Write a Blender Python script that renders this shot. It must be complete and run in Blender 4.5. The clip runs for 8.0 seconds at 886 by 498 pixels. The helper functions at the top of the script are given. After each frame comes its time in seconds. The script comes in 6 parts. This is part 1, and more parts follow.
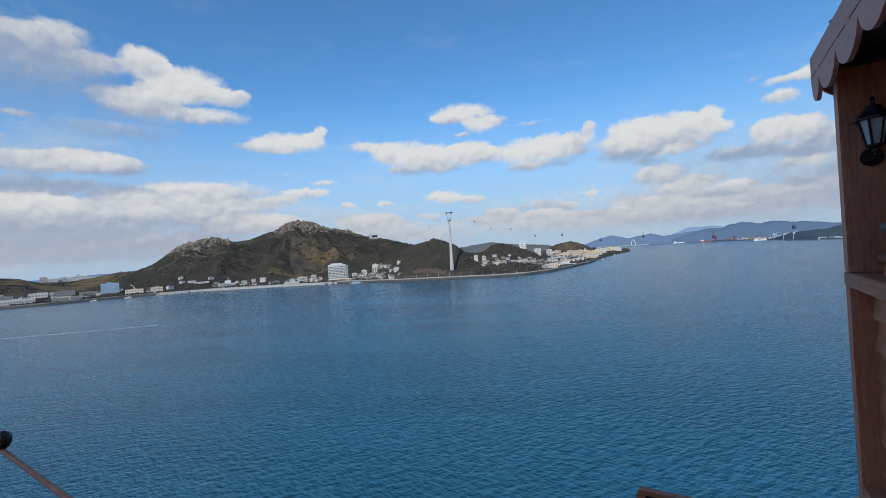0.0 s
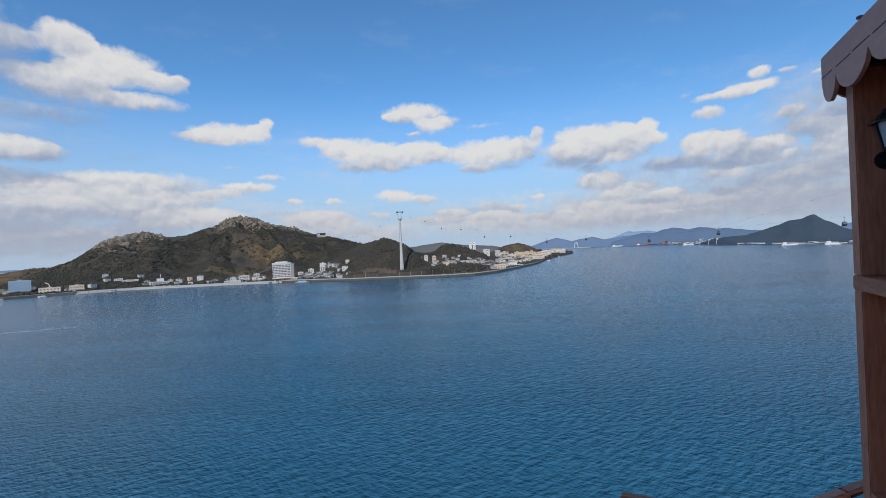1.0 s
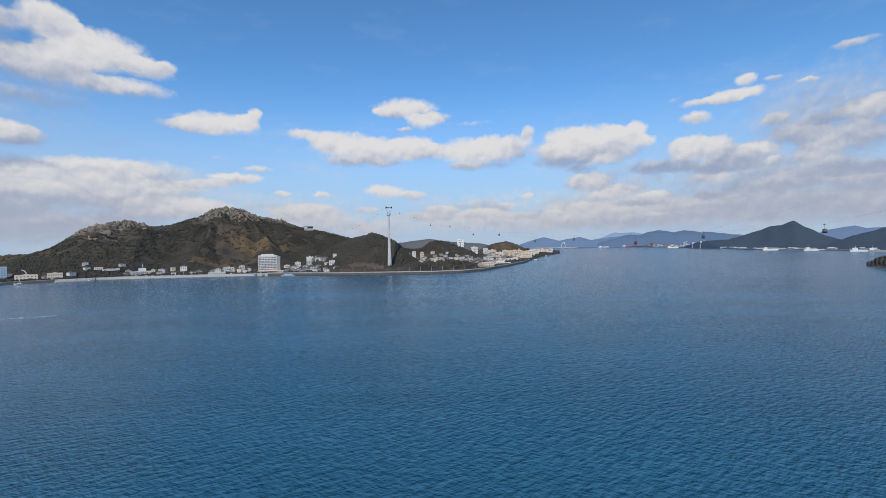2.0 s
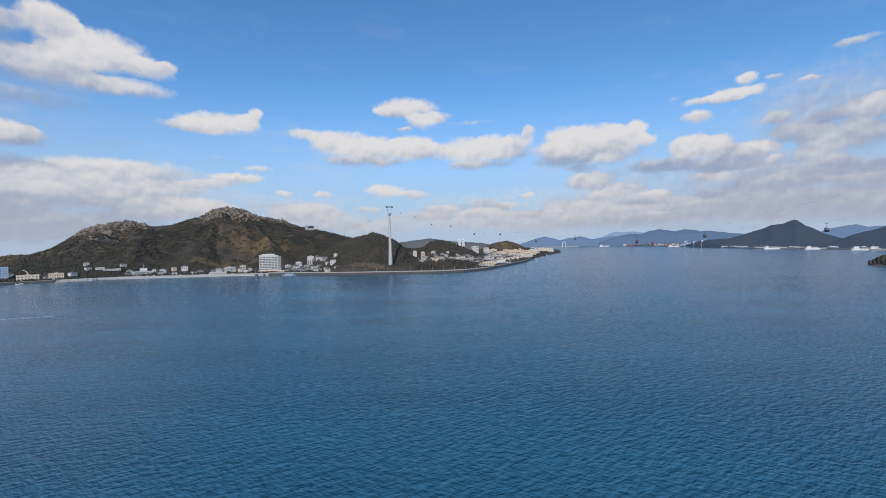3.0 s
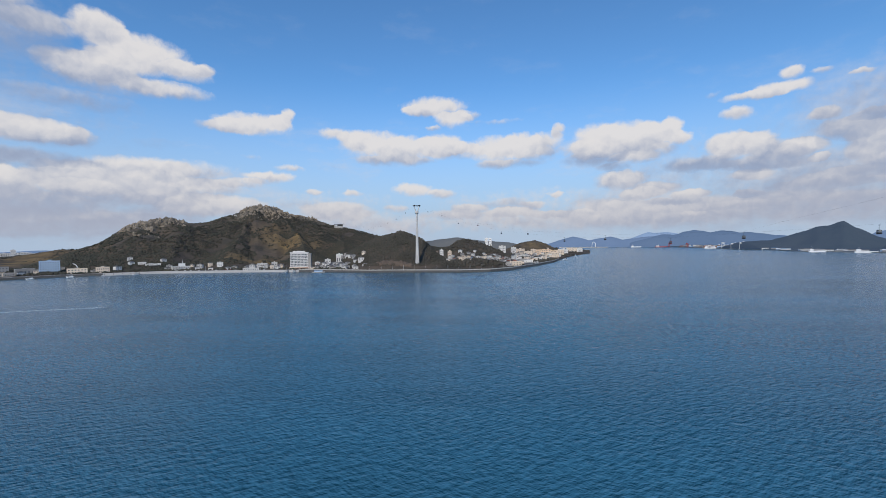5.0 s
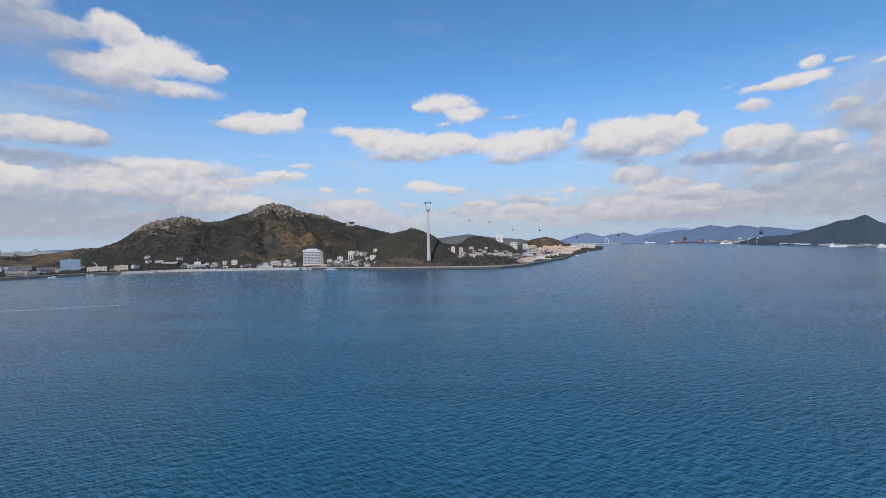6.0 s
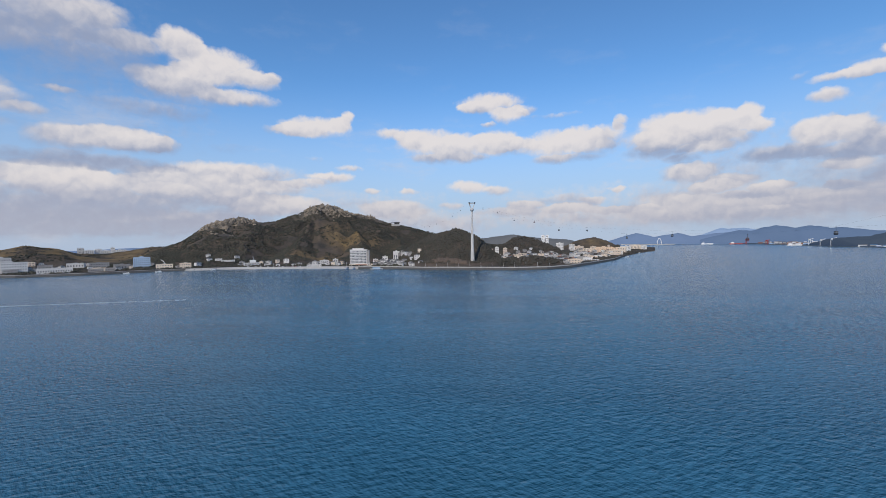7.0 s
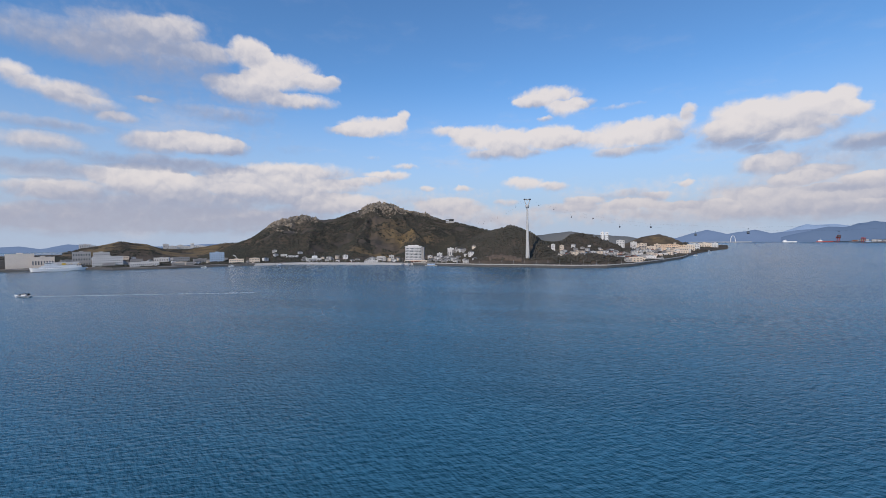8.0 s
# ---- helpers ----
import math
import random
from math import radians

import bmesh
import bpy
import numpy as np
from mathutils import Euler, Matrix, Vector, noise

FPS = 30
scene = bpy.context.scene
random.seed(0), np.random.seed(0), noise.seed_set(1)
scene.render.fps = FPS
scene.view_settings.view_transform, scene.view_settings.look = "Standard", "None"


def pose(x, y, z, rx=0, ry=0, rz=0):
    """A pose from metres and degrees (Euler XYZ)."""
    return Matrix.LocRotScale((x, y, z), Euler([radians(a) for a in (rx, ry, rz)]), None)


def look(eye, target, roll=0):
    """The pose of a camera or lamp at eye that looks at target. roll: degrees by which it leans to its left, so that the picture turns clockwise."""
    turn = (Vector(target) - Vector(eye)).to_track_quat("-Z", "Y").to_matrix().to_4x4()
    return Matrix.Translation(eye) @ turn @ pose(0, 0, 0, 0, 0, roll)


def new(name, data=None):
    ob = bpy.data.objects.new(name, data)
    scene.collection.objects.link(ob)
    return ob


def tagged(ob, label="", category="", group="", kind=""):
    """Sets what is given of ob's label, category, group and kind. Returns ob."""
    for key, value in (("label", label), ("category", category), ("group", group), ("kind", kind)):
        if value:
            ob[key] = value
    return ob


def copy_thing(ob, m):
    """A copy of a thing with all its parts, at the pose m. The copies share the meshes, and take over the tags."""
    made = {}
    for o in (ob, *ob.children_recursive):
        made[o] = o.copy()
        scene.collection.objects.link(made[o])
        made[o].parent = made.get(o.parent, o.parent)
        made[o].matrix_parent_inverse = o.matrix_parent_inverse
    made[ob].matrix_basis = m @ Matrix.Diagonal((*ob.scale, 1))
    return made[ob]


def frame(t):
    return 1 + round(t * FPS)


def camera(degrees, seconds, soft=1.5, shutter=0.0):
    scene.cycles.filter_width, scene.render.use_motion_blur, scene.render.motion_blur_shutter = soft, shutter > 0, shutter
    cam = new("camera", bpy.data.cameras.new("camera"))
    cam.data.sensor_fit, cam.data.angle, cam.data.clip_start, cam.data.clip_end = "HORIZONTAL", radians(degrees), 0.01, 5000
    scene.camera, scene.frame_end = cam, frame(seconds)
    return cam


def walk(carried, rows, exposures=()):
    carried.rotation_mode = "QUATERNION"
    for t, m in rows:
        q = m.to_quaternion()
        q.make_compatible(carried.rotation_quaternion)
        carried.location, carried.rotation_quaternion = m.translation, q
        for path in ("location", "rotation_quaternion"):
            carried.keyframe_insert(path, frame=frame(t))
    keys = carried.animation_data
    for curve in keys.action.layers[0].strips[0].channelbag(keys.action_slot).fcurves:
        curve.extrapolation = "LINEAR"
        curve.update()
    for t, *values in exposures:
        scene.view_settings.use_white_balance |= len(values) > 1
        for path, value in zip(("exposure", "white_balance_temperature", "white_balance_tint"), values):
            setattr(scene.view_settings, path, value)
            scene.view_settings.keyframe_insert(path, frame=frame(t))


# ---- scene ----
cam = camera(92.8, 8.0, soft=0.9)
EYE = 65.0

# the walk: a few steps to the front corner of the upper deck, then a slow turn
walk(cam, [
    (0.0, pose(0.000, 0.000, EYE, 90.21, 3.55, 6.69)),
    (0.1, pose(-0.012, 0.045, EYE, 90.04, 3.80, 4.42)),
    (0.2, pose(-0.026, 0.092, EYE, 89.86, 3.58, 2.40)),
    (0.3, pose(-0.050, 0.130, EYE, 89.80, 3.45, 1.72)),
    (0.5, pose(-0.146, 0.183, EYE, 89.82, 3.32, 0.95)),
    (0.7, pose(-0.234, 0.234, EYE, 89.89, 3.24, 0.60)),
    (1.0, pose(-0.371, 0.310, EYE, 89.82, 2.65, -0.08)),
    (1.2, pose(-0.500, 0.355, EYE + 0.02, 89.70, 1.98, -0.69)),
    (1.5, pose(-0.720, 0.410, EYE + 0.04, 89.58, 1.82, -1.32)),
    (1.7, pose(-0.810, 0.450, EYE + 0.06, 89.43, 1.45, -1.61)),
    (2.8, pose(-1.110, 0.608, EYE + 0.10, 89.23, 0.95, -1.66)),
    (3.0, pose(-1.130, 0.620, EYE + 0.10, 89.24, 1.30, -1.60)),
    (3.5, pose(-1.150, 0.630, EYE + 0.10, 89.16, 0.87, -1.61)),
    (3.7, pose(-1.152, 0.632, EYE + 0.10, 89.19, 0.79, -1.38)),
    (4.0, pose(-1.155, 0.635, EYE + 0.10, 89.23, 0.72, 0.01)),
    (4.5, pose(-1.160, 0.640, EYE + 0.10, 89.32, 0.64, 1.55)),
    (4.7, pose(-1.161, 0.640, EYE + 0.10, 89.29, 0.67, 1.77)),
    (5.8, pose(-1.165, 0.640, EYE + 0.10, 88.78, 0.98, 3.04)),
    (6.0, pose(-1.165, 0.640, EYE + 0.10, 88.78, 1.08, 3.58)),
    (6.2, pose(-1.165, 0.642, EYE + 0.10, 88.85, 1.15, 4.82)),
    (6.5, pose(-1.165, 0.645, EYE + 0.10, 88.92, 1.18, 6.86)),
    (6.8, pose(-1.168, 0.648, EYE + 0.10, 88.93, 1.10, 8.34)),
    (7.0, pose(-1.170, 0.650, EYE + 0.10, 88.90, 0.88, 9.52)),
    (7.2, pose(-1.170, 0.650, EYE + 0.10, 88.82, 0.79, 11.06)),
    (7.5, pose(-1.170, 0.650, EYE + 0.10, 88.71, 0.70, 13.30)),
    (7.8, pose(-1.173, 0.650, EYE + 0.10, 88.61, 0.70, 15.10)),
    (8.0, pose(-1.175, 0.650, EYE + 0.10, 88.59, 0.77, 16.87)),
], exposures=[(0.0, 0.0, 6150, 2), (0.5, 0.0, 6200, 3), (1.5, 0.0, 6250, 5), (3.5, 0.0, 6250, 6), (6.5, 0.0, 6380, 8), (8.0, 0.0, 6450, 10)])

# ---------------------------------------------------------------- sky and sun
SUN_AZ, SUN_EL = -172.0, 35.0          # bearing clockwise from +y, height
world = bpy.data.worlds.new("sky")
scene.world = world
world.use_nodes = True
WT = world.node_tree
WT.nodes.clear()


def wn(kind, **props):
    n = WT.nodes.new(kind)
    for k, v in props.items():
        if k == "op":
            n.operation = v
        elif k == "clamp":
            n.use_clamp = v
    return n


def wire(src, dst):
    WT.links.new(src, dst)


def wmath(op, a, b=None, c=None, clamp=False):
    n = wn("ShaderNodeMath", op=op, clamp=clamp)
    for i, v in enumerate((a, b, c)):
        if v is None:
            continue
        if isinstance(v, (int, float)):
            n.inputs[i].default_value = v
        else:
            wire(v, n.inputs[i])
    return n.outputs[0]


def wnoise(vec, scale, detail=6.0, rough=0.55, distort=0.0):
    n = wn("ShaderNodeTexNoise")
    n.inputs["Scale"].default_value = scale
    n.inputs["Detail"].default_value = detail
    n.inputs["Roughness"].default_value = rough
    n.inputs["Distortion"].default_value = distort
    wire(vec, n.inputs["Vector"])
    return n


def wrange(v, lo, hi, a=0.0, b=1.0, smooth=True):
    n = wn("ShaderNodeMapRange")
    n.interpolation_type = "SMOOTHSTEP" if smooth else "LINEAR"
    for i, x in enumerate((lo, hi, a, b)):
        n.inputs[i + 1].default_value = x
    wire(v, n.inputs[0])
    return n.outputs[0]


def wmix(fac, a, b):
    n = wn("ShaderNodeMix")
    n.data_type = "RGBA"
    for sock, v in ((n.inputs[0], fac), (n.inputs[6], a), (n.inputs[7], b)):
        if isinstance(v, tuple):
            sock.default_value = (*v, 1)
        elif isinstance(v, (int, float)):
            sock.default_value = v
        else:
            wire(v, sock)
    return n.outputs[2]


# clouds as (bearing, height, half width, half height in degrees, thickness, share of sunlit cloud)
WEST_HEAP = [
    (-37, 20.4, 4, 1.54, 1, 0.95), (-42, 18.1, 3.6, 1.16, 1, 0.75), (-39.1, 18.7, 3.5, 1.3, 0.9, 0.8), (-32.9, 19.3, 2.3, 1.05, 1, 0.8), (-34.8, 17.1, 4.1, 0.82, 0.9, 0.7),
    (-31.1, 19.9, 1.1, 0.5, 0.8, 0.8), (-39.6, 16.8, 4.6, 1.09, 0.7, 0.45), (-42.9, 14.8, 5.1, 0.83, 0.6, 0.1), (-41, 22.1, 2.1, 1.22, 1, 0.95), (-45.1, 21.1, 2.6, 0.86, 0.75, 0.6),
    (-39.5, 21.7, 1.1, 0.79, 0.8, 0.6), (-51.7, 21.8, 5.5, 1.45, 0.85, 0.35), (-47.9, 23.5, 2.2, 0.8, 0.8, 0.6), (-50.7, 19.4, 6.5, 1.73, 0.5, 0.12), (-51.6, 15.5, 1.3, 0.31, 0.6, 0.6),
    (-54.1, 13.2, 1.7, 0.46, 0.7, 0.6)]
WEST_BANK = [
    (-46.6, 11.4, 4.1, 0.99, 1, 1), (-51.1, 10.9, 2.7, 1.1, 0.85, 0.7), (-43.1, 11.2, 1.6, 0.67, 0.8, 0.5), (-50.1, 8.8, 8, 0.74, 0.9, 0.05), (-45.1, 10.6, 3, 0.6, 0.6, 0.4)]
WEST_BANK_LOW = [
    (-52.1, 7, 4.6, 1.28, 1, 1), (-49.7, 6.5, 4, 1.15, 1, 0.9), (-43.1, 7.4, 3.3, 1.13, 0.9, 0.8), (-42.3, 6.2, 2.7, 0.7, 1, 1), (-38, 8.5, 4.7, 1.12, 0.95, 0.85),
    (-37.2, 6.9, 4.2, 1.07, 0.9, 0.8), (-32.2, 8.4, 3.9, 1.24, 0.85, 0.6), (-31.5, 6.8, 3.9, 0.91, 0.8, 0.75), (-24.3, 8.4, 3, 0.65, 0.95, 0.9), (-27.1, 7.6, 2.4, 0.5, 0.8, 0.7),
    (-52.1, 4.3, 8.4, 1.23, 0.85, 0.03), (-40.7, 5, 6.7, 1.04, 0.7, 0.25), (-30.3, 4.7, 4.7, 1.14, 1, 0.9), (-34.8, 5.5, 3.8, 0.82, 0.7, 0.5), (-21.7, 9.6, 1.8, 0.43, 0.8, 0.8),
    (-48.9, 2.5, 12.1, 1.18, 0.7, 0), (-34.8, 3.6, 3.8, 0.83, 0.6, 0.3)]
MIDDLE = [
    (-25.9, 14.5, 4.1, 1.16, 1, 1), (-28, 14.1, 2.7, 0.75, 0.9, 0.8), (-21.8, 16, 0.8, 0.75, 1, 1), (-22.9, 15.1, 1.3, 0.69, 0.9, 0.9), (-30.6, 13.9, 2, 0.6, 0.6, 0.55),
    (-16.4, 14.1, 1.6, 0.71, 0.9, 0.85), (-19, 6.8, 1, 0.37, 0.7, 0.8), (-14, 6.7, 1.1, 0.38, 0.7, 0.8), (-15.9, 4.3, 3.9, 0.98, 0.8, 0.75), (-16.7, 9.9, 2, 0.59, 0.35, 0.4),
    (-26, 10.7, 1.4, 0.35, 0.4, 0.6), (-35.3, 11.4, 2.5, 0.53, 0.35, 0.1)]
UPPER_PUFF = [
    (-2.9, 17.7, 4.1, 1.09, 1, 1), (-0.6, 16.1, 2.4, 0.83, 1, 0.95), (-3.1, 15.1, 1, 0.35, 0.8, 0.7), (5.7, 15.7, 3.3, 0.34, 0.5, 0.6), (1.4, 16.6, 1.8, 0.55, 0.7, 0.7),
    (-5, 17.2, 2.1, 0.69, 0.8, 0.8)]
LONG_HEAP = [
    (-11, 12.7, 4, 1.74, 1, 1), (-13.8, 13.4, 2, 1.08, 0.8, 0.85), (-5.8, 12.3, 3.9, 1.52, 1, 0.9), (-2, 13, 3, 1.14, 1, 1), (-0.2, 12.1, 3, 1, 0.9, 0.7),
    (5.3, 12, 3.1, 1.76, 1, 1), (8.7, 12.6, 2.5, 1.37, 1, 1), (11.9, 12.7, 2, 1.21, 0.9, 0.75), (13.4, 14.2, 0.8, 0.79, 0.9, 0.8), (-8.9, 10.8, 4.9, 0.66, 0.7, 0.3),
    (6.7, 10.2, 4.2, 0.57, 0.7, 0.3), (10.8, 11.1, 2.3, 0.96, 0.7, 0.4)]
ROUND_HEAP = [
    (18, 12.8, 2.8, 1.41, 1, 1), (21.5, 12.8, 3, 1.48, 1, 1), (24.6, 12.5, 2.3, 1.32, 1, 1), (26.5, 13, 1.1, 1.11, 1, 1), (27.5, 11.8, 1, 0.64, 1, 0.9),
    (16.6, 11.5, 2.7, 0.92, 0.9, 0.75), (20.5, 11.3, 4, 0.76, 0.9, 0.6), (17.1, 10.1, 3.3, 0.79, 0.9, 0.03), (19.9, 9.1, 1.7, 0.45, 0.7, 0.08), (22.2, 10.1, 2.4, 0.63, 0.7, 0.7),
    (25.1, 10.7, 2.1, 0.6, 0.6, 0.5)]
LOW_PUFFS = [
    (-5.9, 7.1, 2.6, 0.82, 1, 1), (-2, 6.6, 1.7, 0.6, 0.85, 0.8), (7.3, 4, 3.1, 0.58, 0.9, 0.8), (1.6, 4.6, 2.2, 0.52, 0.8, 0.75), (10.1, 4.9, 1.5, 0.43, 0.7, 0.6),
    (13.1, 6.1, 0.8, 0.35, 0.8, 0.85), (16.6, 3.8, 1.1, 0.27, 0.8, 0.9), (-0.7, 3.8, 3.7, 0.53, 0.7, 0.6), (6.7, 5.2, 2.8, 0.51, 0.5, 0.4), (-8.2, 4.7, 1.5, 0.46, 0.6, 0.7),
    (12.1, 3.6, 2.6, 0.42, 0.7, 0.6)]
EAST_WISPS = [
    (34.3, 15.2, 2.9, 0.42, 1, 0.85), (36.6, 15.5, 2.5, 0.58, 1, 0.95), (37.5, 16.8, 1.1, 0.51, 1, 0.95), (40, 16.4, 0.8, 0.27, 0.7, 0.6), (32.9, 13.6, 1.5, 0.61, 1, 0.75),
    (42.8, 15.5, 0.7, 0.21, 0.7, 0.6), (46.2, 18, 1.6, 0.34, 0.8, 0.55), (30.6, 16, 0.7, 0.37, 0.5, 0.5)]
EAST_HEAP = [
    (32.2, 10.5, 2.2, 1.14, 1, 1), (34.3, 10.6, 2, 0.87, 1, 0.95), (36.3, 9.3, 2.3, 0.98, 0.9, 0.5), (38.5, 9.4, 1.6, 0.71, 1, 0.95), (39.6, 8.1, 0.7, 0.35, 1, 1),
    (29.3, 8.7, 3.1, 0.73, 0.95, 0.02), (35.3, 8.1, 3.5, 0.68, 0.85, 0.2), (34.1, 7, 1.6, 0.51, 0.8, 0.75)]
EAST_BANK = [
    (40, 12.3, 1.1, 0.57, 0.9, 0.65), (44, 11.6, 1.8, 0.43, 0.95, 0), (47.2, 12, 1.7, 0.92, 1, 0.9), (45.5, 11.8, 1.2, 0.53, 0.8, 0.4), (43.4, 9.1, 1.7, 1.44, 1, 0.9),
    (42, 10.6, 2.2, 0.9, 0.85, 0.5), (46.4, 9.6, 2, 1.16, 0.9, 0.7), (44.6, 7.2, 1.6, 0.49, 0.7, 0.4), (45.6, 6.5, 3.6, 0.54, 0.95, 0), (42.1, 6, 3.6, 0.69, 0.9, 0.7),
    (46.9, 5.2, 2.3, 0.75, 0.9, 0.5), (39.3, 5.5, 2.9, 0.48, 0.7, 0.4)]
EAST_LOW = [
    (23.2, 5.8, 2, 0.63, 1, 1), (20.8, 7.5, 2.7, 0.92, 0.85, 0.75), (24.6, 6.3, 2.2, 0.63, 0.8, 0.7), (28.2, 5.4, 1.8, 0.47, 1, 0.95), (26.5, 4.6, 2.6, 0.34, 0.9, 0.05),
    (33.8, 4.9, 1.3, 0.32, 1, 0), (20.7, 4.5, 1.5, 0.43, 0.9, 0.8), (28.7, 3.1, 1.5, 0.27, 0.9, 0.95), (32.2, 3.8, 3.6, 0.39, 0.8, 0.55), (36.8, 3.9, 3.1, 0.44, 0.7, 0.4),
    (25.2, 3.7, 2.2, 0.35, 0.8, 0.6), (41.2, 4, 4.1, 0.53, 0.7, 0.3), (45.4, 3.3, 3.6, 0.66, 0.6, 0.25)]
WEST_EDGE = [
    (-62.1, 15.9, 1.6, 1.09, 0.95, 0.75), (-58.5, 15.1, 3, 0.9, 0.9, 0.7), (-56.8, 14.1, 2.7, 0.77, 0.7, 0.5), (-60.7, 11.7, 4.8, 0.63, 0.7, 0.35), (-60.7, 9.8, 3.8, 0.96, 0.9, 0.55),
    (-60.8, 7.4, 4.4, 0.86, 0.9, 0.03), (-59.6, 5.5, 3.3, 0.89, 0.95, 0.75), (-61.3, 2.4, 5.1, 1.31, 0.7, 0.05), (-60.4, 19.6, 6, 1.65, 0.8, 0.25), (-49.8, 22.7, 3.2, 0.86, 0.8, 0.55)]
# broad thin grey sheets behind the heaps
SHEETS = [(-51, 20, 10, 4.2, 0.55, 0.2), (-49, 12, 13, 4.5, 0.40, 0.3), (-47, 5, 18, 3.2, 0.38, 0.3), (41, 10, 9, 4.5, 0.42, 0.3), (31, 6, 13, 3, 0.40, 0.5),
    (11, 4.4, 15, 2.2, 0.38, 0.7), (-17, 4.6, 9, 2, 0.38, 0.7), (46, 13, 7, 4, 0.55, 0.35), (25, 9.4, 9, 2.8, 0.42, 0.4), (44, 5, 12, 3, 0.6, 0.2),
    (-50, 2.2, 17, 1.7, 0.8, 0.05), (36, 2.6, 20, 2.0, 0.75, 0.35), (8, 2.2, 16, 1.5, 0.45, 0.75), (-14, 2.4, 10, 1.6, 0.45, 0.7), (24, 3.4, 9, 1.6, 0.45, 0.7)]
CLOUDS = SHEETS + WEST_HEAP + WEST_BANK + WEST_BANK_LOW + WEST_EDGE + MIDDLE + UPPER_PUFF + LONG_HEAP + ROUND_HEAP + LOW_PUFFS + EAST_WISPS + EAST_HEAP + EAST_BANK + EAST_LOW

tc = wn("ShaderNodeTexCoord")
sep = wn("ShaderNodeSeparateXYZ")
wire(tc.outputs["Generated"], sep.inputs[0])
azimuth = wmath("MULTIPLY", wmath("ARCTAN2", sep.outputs[0], sep.outputs[1]), 57.2958)
height = wmath("MULTIPLY", wmath("ARCSINE", sep.outputs[2]), 57.2958)
comb = wn("ShaderNodeCombineXYZ")
wire(azimuth, comb.inputs[0]), wire(height, comb.inputs[1])
flat = comb.outputs[0]
# billowing edges: shift the place at which the cloud masses are read
def shifted(vec, noise_colour, amount):
    d = wn("ShaderNodeVectorMath", op="SUBTRACT")
    wire(noise_colour, d.inputs[0])
    d.inputs[1].default_value = (0.5, 0.5, 0.5)
    m = wn("ShaderNodeVectorMath", op="MULTIPLY_ADD")
    wire(d.outputs[0], m.inputs[0])
    m.inputs[1].default_value = amount
    wire(vec, m.inputs[2])
    return m.outputs[0]


bent = shifted(flat, wnoise(flat, 0.42, 2.0, 0.5).outputs["Color"], (1.5, 0.7, 0))
bent = shifted(bent, wnoise(flat, 1.0, 4.0, 0.55).outputs["Color"], (0.80, 0.60, 0))

total, white = None, None
for a, e, w, h, strength, tone in CLOUDS:
    w, h = w * 1.06, h * 1.10
    n = wn("ShaderNodeVectorMath", op="MULTIPLY_ADD")          # place within the cloud, with 1 as its third value
    wire(bent, n.inputs[0])
    n.inputs[1].default_value = (0.80 / w, 0.80 / h, 0)
    n.inputs[2].default_value = (-0.80 * a / w, -0.80 * e / h, 1)
    if total is not None:                                      # worked out one after the other, to spare the shader's memory
        link = wn("ShaderNodeVectorMath", op="MULTIPLY_ADD")
        wire(total, link.inputs[0])
        link.inputs[1].default_value = (1e-9, 1e-9, 1e-9)
        link.inputs[2].default_value = (-0.80 * a / w, -0.80 * e / h, 1)
        wire(link.outputs[0], n.inputs[2])
    ln = wn("ShaderNodeVectorMath", op="DOT_PRODUCT")
    wire(n.outputs[0], ln.inputs[0]), wire(n.outputs[0], ln.inputs[1])
    q = wmath("MULTIPLY_ADD", ln.outputs["Value"], -0.9 * strength, 1.8 * strength, clamp=True)
    sc = wn("ShaderNodeVectorMath", op="SCALE")
    wire(n.outputs[0], sc.inputs[0]), wire(q, sc.inputs["Scale"])
    white = wmath("MULTIPLY_ADD", q, tone, 0.0 if white is None else white)
    if total is None:
        total = sc.outputs[0]
    else:
        ad = wn("ShaderNodeVectorMath", op="ADD")
        wire(total, ad.inputs[0]), wire(sc.outputs[0], ad.inputs[1])
        total = ad.outputs[0]
sums = wn("ShaderNodeSeparateXYZ")
wire(total, sums.inputs[0])
mass, lift = sums.outputs[2], sums.outputs[1]

fine = wnoise(flat, 0.9, 7.0, 0.56).outputs[0]
# the same broken cloud deck goes on all round, low over the horizon and overhead to the sides
squash = wn("ShaderNodeVectorMath", op="MULTIPLY")
wire(flat, squash.inputs[0])
squash.inputs[1].default_value = (1.0, 3.0, 1.0)
deck_noise = wnoise(squash.outputs[0], 0.11, 7.0, 0.58).outputs[0]
low = wmath("MULTIPLY", wrange(height, 9.0, 3.0), wrange(deck_noise, 0.40, 0.66))
side = wmath("MULTIPLY", wrange(wmath("ABSOLUTE", wmath("ADD", azimuth, 6.0)), 60.0, 80.0), wrange(deck_noise, 0.44, 0.66))
spare = wmath("ADD", wmath("MULTIPLY", low, 0.34), wmath("MULTIPLY", side, 0.7))
mass_all = wmath("ADD", mass, spare)
held = wmath("MAXIMUM", mass, 0.05)
rel = wmath("DIVIDE", lift, held)
tone_all = wmath("DIVIDE", wmath("MULTIPLY_ADD", spare, 0.45, white), wmath("MAXIMUM", mass_all, 0.05))
dense = wmath("MULTIPLY_ADD", wmath("SUBTRACT", fine, 0.5), 0.72, wmath("MINIMUM", mass_all, 1.15))
